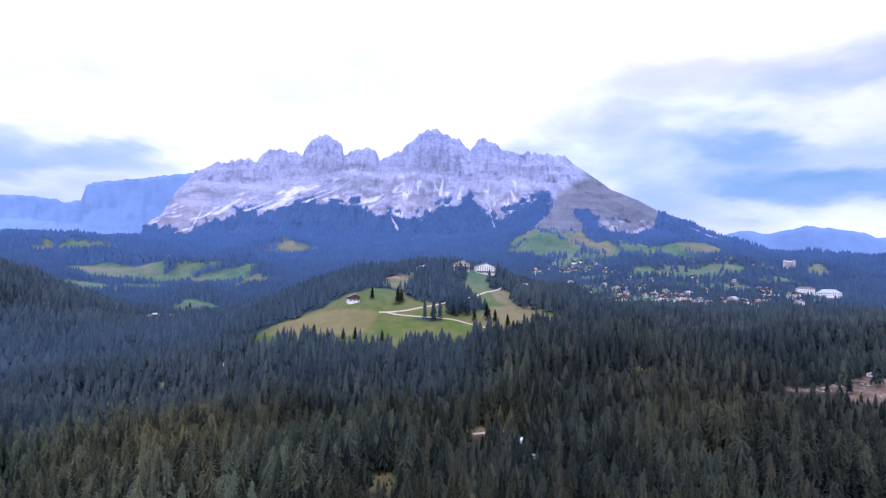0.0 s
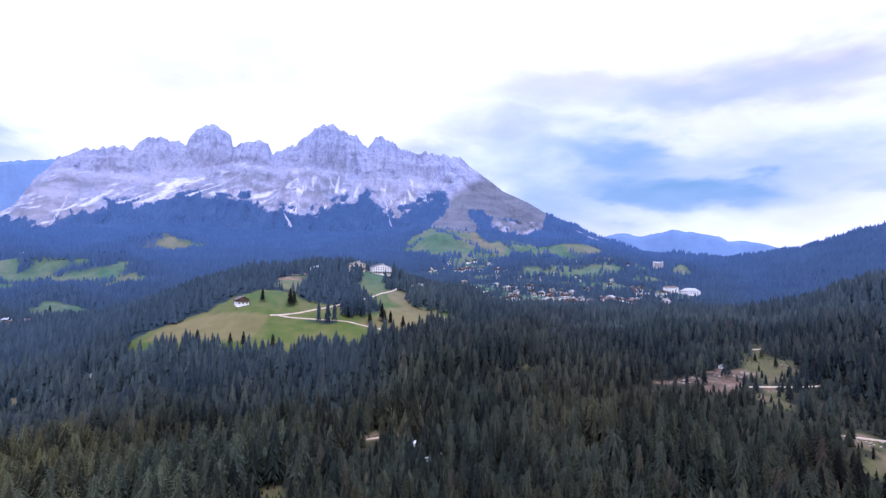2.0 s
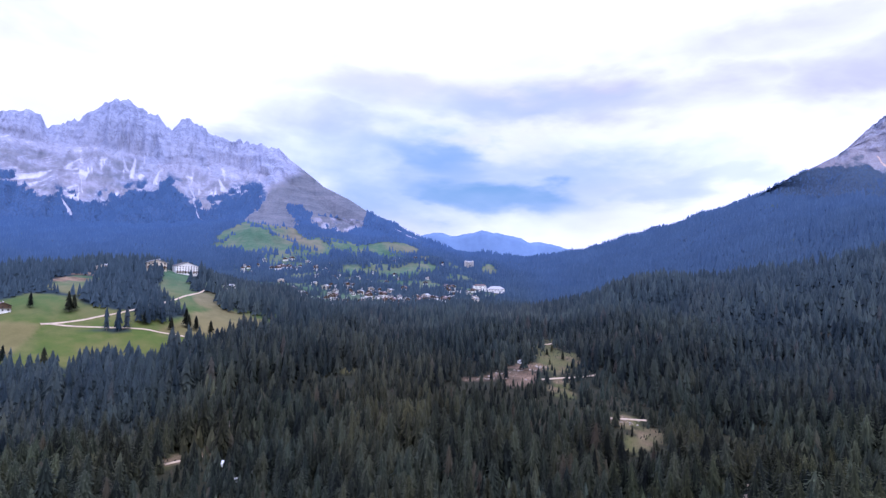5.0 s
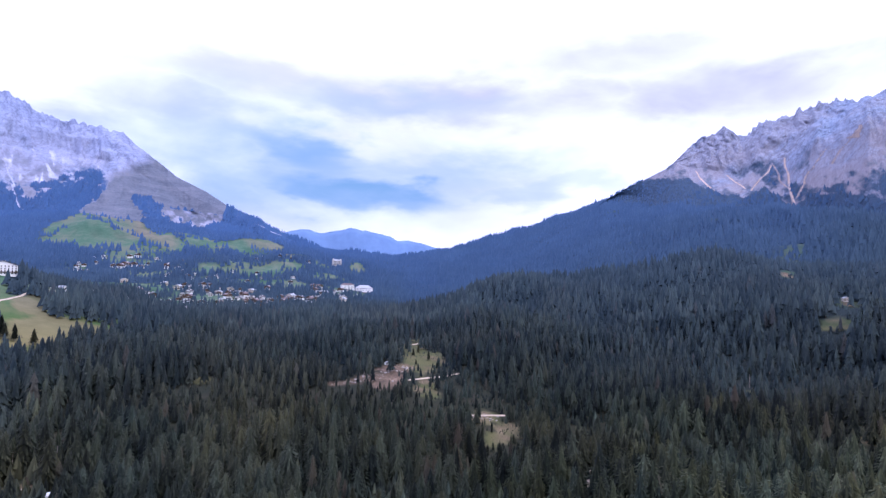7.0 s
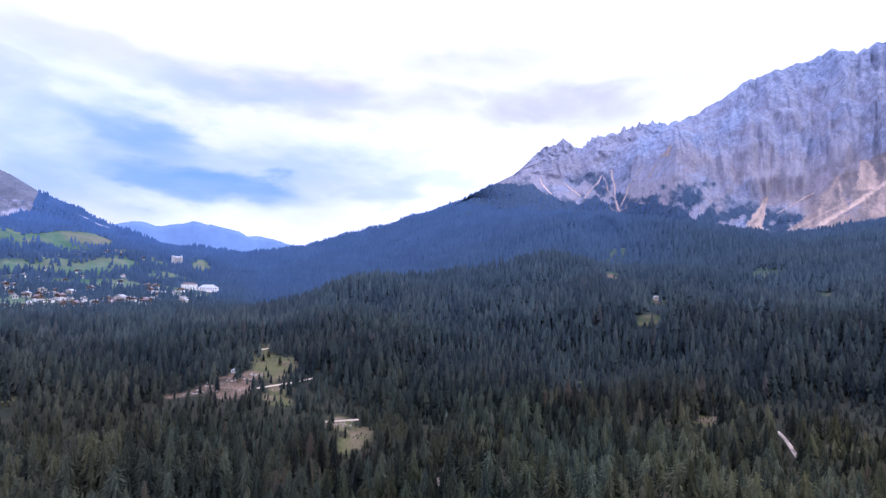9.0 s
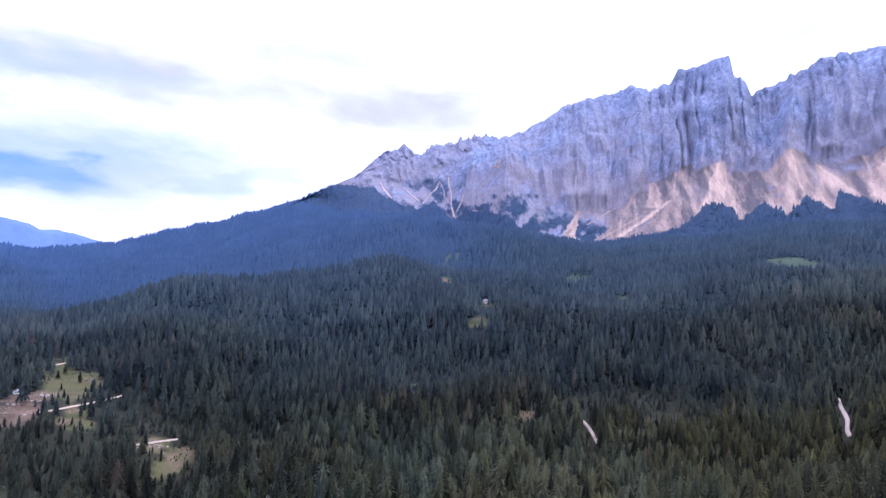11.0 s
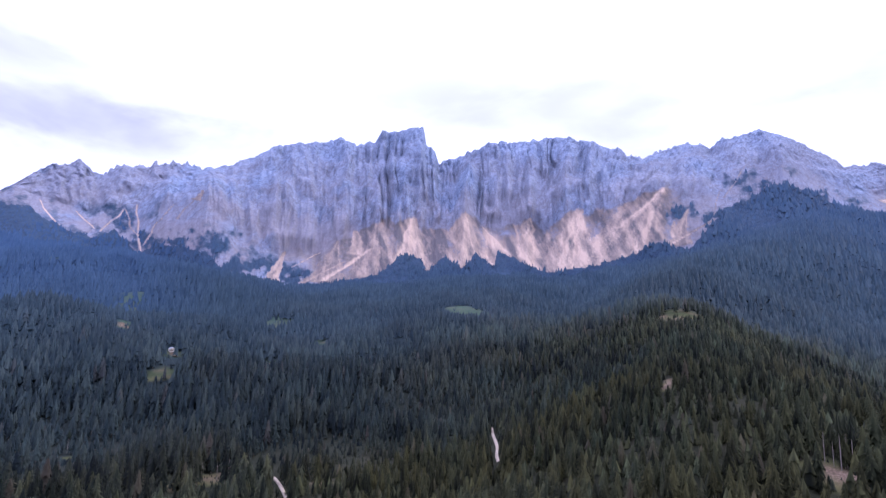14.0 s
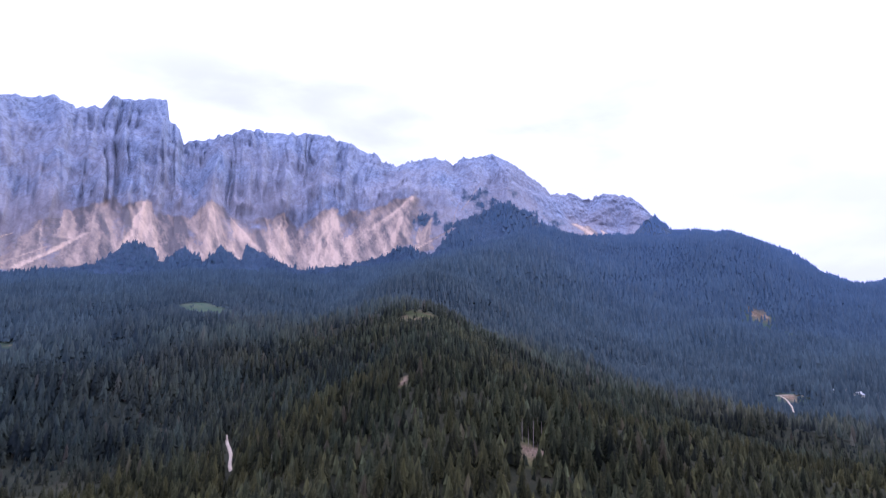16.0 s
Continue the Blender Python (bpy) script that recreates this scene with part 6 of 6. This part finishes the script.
def single_tree(az, r, h, seed, label, group, broad=1.0):
    g = random.Random(seed)
    crown, trunk = MASTERS[seed % len(MASTERS)]
    p = place(az, r)
    k = h / 24
    ob = empty("spruce_tree", Matrix.Translation(p) @ Euler((g.uniform(-0.03, 0.03), g.uniform(-0.03, 0.03), g.uniform(0, 6.28))).to_matrix().to_4x4() @ Matrix.Diagonal((k * broad * g.uniform(0.9, 1.15), k * broad * g.uniform(0.9, 1.15), k, 1)), label, "tree", group)
    for n, me in (("trunk", trunk), ("crown", crown)):
        o = new(n, me)
        o.parent = ob
    return ob


nearest = wood(-44, 174, 222, 246, 7.0, 1)
for k_, (a_, r_) in enumerate(nearest[::max(1, len(nearest) // 270)][:270]):
    x_, y_ = r_ * math.sin(radians(a_)), r_ * math.cos(radians(a_))
    single_tree(a_, r_, (17 + 9 * random.random()) * float(stand_height(np.array([a_]), np.array([r_]))[0]), k_, TREE_LABELS[k_ % 3], "spruces of the near forest")
keep_ = np.ones(len(nearest), bool)
keep_[::max(1, len(nearest) // 270)] = False

TALL = 24.0
near_pts = np.concatenate([nearest[keep_], wood(-44, 174, 246, 430, 7.3, 2)])


def fresh(p):
    """Pale young trees mixed into the near woods under the wall."""
    g = np.random.default_rng(len(p) + 5)
    return (p[:, 0] > 62) & (p[:, 0] < 97) & (p[:, 1] < 430) & (g.random(len(p)) < 0.55)


def lighter(p):
    """The younger, paler stands below the meadow hill."""
    x, y = p[:, 1] * np.sin(np.radians(p[:, 0])), p[:, 1] * np.cos(np.radians(p[:, 0]))
    return p[:, 0] + 60 * (fbm(x / 90, y / 90, 3, 121) - 0.5) + np.random.default_rng(len(p)).normal(0, 5, len(p)) < np.interp(p[:, 1], [220, 400, 600], [-8, -6, -8])


def olive_stand(p):
    """Rounder, olive pines and spruces on the knoll and along its foot."""
    x, y = p[:, 1] * np.sin(np.radians(p[:, 0])), p[:, 1] * np.cos(np.radians(p[:, 0]))
    wob = 40 * (fbm(x / 80, y / 80, 3, 131) - 0.5) + np.random.default_rng(len(p)).normal(0, 4, len(p))
    return (p[:, 0] + wob > np.interp(p[:, 1], [220, 300, 380, 480, 900], [46, 56, 84, 112, 120])) & (p[:, 1] < 900)


ROUND = [tuft_tree(100, 150 + i, 0.21 + 0.025 * (i % 3), 0.10, (0.5, 0.42, 0.36)[i % 3]) for i in range(6)]
forest("near_forest", near_pts[fresh(near_pts)], ROUND, TALL * 0.9, M_FOREST_YOUNG, "fresh green young spruces among the darker ones", 48, stems=1)
near_pts = near_pts[~fresh(near_pts)]
forest("knoll_forest", near_pts[olive_stand(near_pts)], ROUND, TALL * 0.92, M_FOREST_OLIVE, "dense olive green forest with rounded crowns on the knoll", 43, stems=1)
near_pts = near_pts[~olive_stand(near_pts)]
forest("near_forest", near_pts[~lighter(near_pts)], NEAR, TALL, M_FOREST, "dense dark green spruce forest on the valley floor", 11, stems=1)
forest("near_forest", near_pts[lighter(near_pts)], NEAR, TALL, M_FOREST_YOUNG, "younger spruce stand with fresh olive tips", 41, stems=1)


mid_pts, hill_pts = wood(-44, 174, 430, 720, 7.3, 3), wood(-44, 174, 720, 1250, 8.7, 4)
pale = lighter(mid_pts)
forest("valley_forest", mid_pts[pale], MIDDLE, TALL, M_FOREST_YOUNG, "younger spruce stand below the meadow hill", 42, stems=1)
mid_pts = mid_pts[~pale]
ROUND_FAR = [tuft_tree(36, 170 + i, 0.22 + 0.02 * (i % 3), 0.10, 0.45) for i in range(5)]
forest("knoll_forest", mid_pts[olive_stand(mid_pts)], ROUND_FAR, TALL * 0.92, M_FOREST_OLIVE, "olive green forest with rounded crowns over the knoll", 44)
forest("valley_forest", mid_pts[~olive_stand(mid_pts)], MIDDLE, TALL, M_FOREST, "dense dark green spruce forest on rolling slopes", 12, stems=1)
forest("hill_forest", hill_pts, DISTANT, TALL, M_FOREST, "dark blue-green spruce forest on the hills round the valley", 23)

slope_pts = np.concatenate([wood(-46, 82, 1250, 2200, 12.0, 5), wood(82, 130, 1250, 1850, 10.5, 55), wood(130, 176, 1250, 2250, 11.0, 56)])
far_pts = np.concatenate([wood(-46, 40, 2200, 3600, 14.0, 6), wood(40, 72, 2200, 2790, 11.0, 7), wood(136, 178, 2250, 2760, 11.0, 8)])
forest("slope_forest", slope_pts, FARTREE, TALL, M_FOREST, "spruce forest tinted slate-blue by haze on the slopes under the mountains", 14)
forest("far_forest", far_pts, TINY, 25.0, M_FOREST, "distant spruce forest tinted blue by haze below the cliffs", 15)


def face_trees(name, mountain, count, label, seed, tall, mat):
    """Trees and dwarf pine on the green parts of a mountain face."""
    g = np.random.default_rng(seed)
    a, v, at = SHEETS[mountain]
    side = np.linalg.norm(np.diff(v, axis=1, append=v[:, -1:]), axis=-1)
    chance = np.where(at["veg"] > 0.6, side, 0.0).ravel()
    ok = g.choice(len(chance), count, p=chance / chance.sum())
    n = v.shape[1]
    nxt = np.where(ok % n < n - 1, ok + 1, ok)
    p = v.reshape(-1, 3)[ok]
    p = p + (v.reshape(-1, 3)[nxt] - p) * g.random((count, 1)) + g.normal(0, 2.5, (count, 3)) * np.array([1, 1, 0])
    pts = np.stack([np.degrees(np.arctan2(p[:, 0], p[:, 1])), np.hypot(p[:, 0], p[:, 1])], 1)
    forest(name, pts, TINY, tall, mat, label, seed, z=p[:, 2] - 3)


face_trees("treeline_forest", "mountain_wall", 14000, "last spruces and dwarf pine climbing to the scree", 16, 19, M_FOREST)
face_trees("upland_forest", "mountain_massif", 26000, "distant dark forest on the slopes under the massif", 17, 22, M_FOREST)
# behind the take-off point, out of the view
forest("rear_forest", wood(178, 312, 60, 900, 16.0, 9), FARTREE, TALL, M_FOREST, "spruce forest round the take-off point", 18)


# ---- trees that stand alone ----
for k_, (a_, r_, h_) in enumerate(((-7.36, 747, 15), (-4.67, 735, 20), (-4.3, 738, 16), (4.64, 707, 19), (4.9, 702, 14), (5.54, 697, 15), (6.84, 689, 14), (-13.1, 640, 17), (-13.4, 636, 9), (-10.2, 628, 12), (-9.0, 622, 14), (-6.2, 606, 15), (-5.6, 610, 11), (-3.0, 598, 13),
                                    (-11.6, 630, 10), (1.2, 700, 14), (3.4, 690, 13), (41.2, 590, 8), (40.7, 575, 7), (42.3, 560, 8), (43.2, 530, 6), (41.0, 540, 5), (-19.2, 1300, 14), (-24.8, 1330, 16))):
    single_tree(a_, r_, h_ * 1.2, 1000 + k_, "lone dark spruce standing in the open meadow" if r_ > 595 else "small young spruce in the clearing", "spruces in the open", 1.45)


def bare_trunk(az, r, h, seed):
    """A tall spruce stripped bare but for its tuft."""
    g = random.Random(seed)
    ob = empty("bare_trunk", Matrix.Translation(place(az, r)), "tall pale bare trunk with a small green top", "dead tree", "bare trunks at the forest edge")
    uv, uf = trunk_shape(7, 1.0, 0.009)
    o = new("trunk", mesh_of("trunk", uv * h, uf, M_PALEBARK))
    o.parent = ob
    tv, tf, tt = star_tree(4, 10, 0.4, seed, 0.09, 0.62)
    o = new("crown", mesh_of("crown", tv * h, tf, M_NEEDLES, dict(tone=np.full(len(tv), g.random()), tip=tt), flat=True))
    o.parent = ob


for k_, (a_, r_) in enumerate(((141.2, 296), (141.7, 294), (142.1, 297), (142.5, 295), (140.6, 298), (144.7, 284), (116.0, 372), (116.6, 374), (117.1, 371), (82.8, 431), (83.9, 436), (85.2, 433), (86.2, 437), (82.2, 434), (73.0, 560), (-30.4, 590), (-30.9, 594), (-28.2, 640), (8.9, 385), (5.9, 392), (110.2, 430))):
    bare_trunk(a_, r_, 17 + (k_ * 7) % 8, 2000 + k_)


# ---- stones of the clearing ----
def stones(name, rows, count, seed, label):
    g = np.random.default_rng(seed)
    vs, fs, base = [], [], 0
    bm = bmesh.new()
    bmesh.ops.create_icosphere(bm, subdivisions=1, radius=1.0)
    sv_ = np.array([v.co[:] for v in bm.verts])
    sf_ = np.array([[v.index for v in f.verts] for f in bm.faces])
    bm.free()
    for a, d, wide, deep in rows:
        for _ in range(count):
            u, v = g.normal(0, 0.5), g.normal(0, 0.5)
            az, r = a + math.degrees(u * wide / d), d + v * deep
            p = place(az, r)
            k = 0.35 + 1.1 * g.random() ** 3
            q = sv_ * g.uniform(0.6, 1.3, (len(sv_), 1)) * k * np.array([1.2, 1.0, 0.7])
            vs.append(q + np.array(p[:]))
            fs.append(sf_ + base)
            base += len(sv_)
    tagged(new(name, mesh_of(name, np.concatenate(vs), np.concatenate(fs), M_STONE, flat=True)), label, "stones", kind="stuff")


stones("stones", [(34.6, 492, 20, 9), (36.6, 508, 12, 9), (38.3, 520, 10, 9), (40.0, 528, 8, 10), (48.4, 405, 12, 8)], 26, 44, "pale boulders scattered over the logged clearing")


# young growth in the gaps of the near woods
gap_pts = np.concatenate(GAPS)
gap_pts = np.concatenate([gap_pts, gap_pts + RNG.normal(0, 1, gap_pts.shape) * np.array([0.45, 2.6])])
forest("young_spruces", gap_pts[off_line(gap_pts[:, 0], gap_pts[:, 1], 1.0, "")], [star_tree(2, 8, 0.4, 700 + i, 0.26, 0.03) for i in range(4)], 7.5, M_FOREST, "young spruces filling gaps in the forest", 31)

brush = scatter(-44, 174, 280, 700, 4.2, 71)
brush = brush[(mask(brush[:, 0], brush[:, 1], CUTS, 0.9, 1.3) > 0.5) & off_line(brush[:, 0], brush[:, 1], 0.8, "") & (np.random.default_rng(72).random(len(brush)) < 0.55)]
forest("brushwood", brush, [tuft_tree(10, 720 + i, 0.42, 0.0, 0.6) for i in range(3)], 1.8, M_FOREST, "low brush and seedlings scattered over the felled clearings", 32)

# smaller trees that close the canopy between the tall ones
under = np.concatenate([scatter(-44, 174, 224, 420, 6.4, 73), scatter(104, 160, 420, 720, 7.2, 74)])
a_, r_ = under[:, 0], under[:, 1]
under = under[(np.maximum(mask(a_, r_, MEADOWS), mask(a_, r_, EARTH, 0.6, 1.3)) < 0.2) & (mask(a_, r_, CUTS, 0.9, 1.3) < 0.2) & off_road(a_, r_, 2.0) & off_houses(a_, r_)]
olive = olive_stand(under)
SMALL = [star_tree(2, 7, 0.4, 740 + i, 0.24 + 0.03 * (i % 2), 0.02) for i in range(4)]
forest("understorey", under[~olive], SMALL, 12.0, M_FOREST, "young spruces between the tall trees", 45)
forest("understorey", under[olive], SMALL, 13.0, M_FOREST_OLIVE, "low olive trees closing the canopy on the knoll", 46)
thicket = scatter(30, 52, 380, 640, 3.4, 75)
thicket = thicket[((mask(thicket[:, 0], thicket[:, 1], EARTH, 0.9) > 0.5) | (mask(thicket[:, 0], thicket[:, 1], CUTS, 0.9, 1.3) > 0.5)) & off_line(thicket[:, 0], thicket[:, 1], 0.8, "") & (np.random.default_rng(76).random(len(thicket)) < 0.45)]
forest("saplings", thicket, [star_tree(2, 6, 0.3, 760 + i, 0.5, 0.0) for i in range(3)], 1.3, M_FOREST_YOUNG, "knee-high saplings and grass tufts among the boulders", 47)
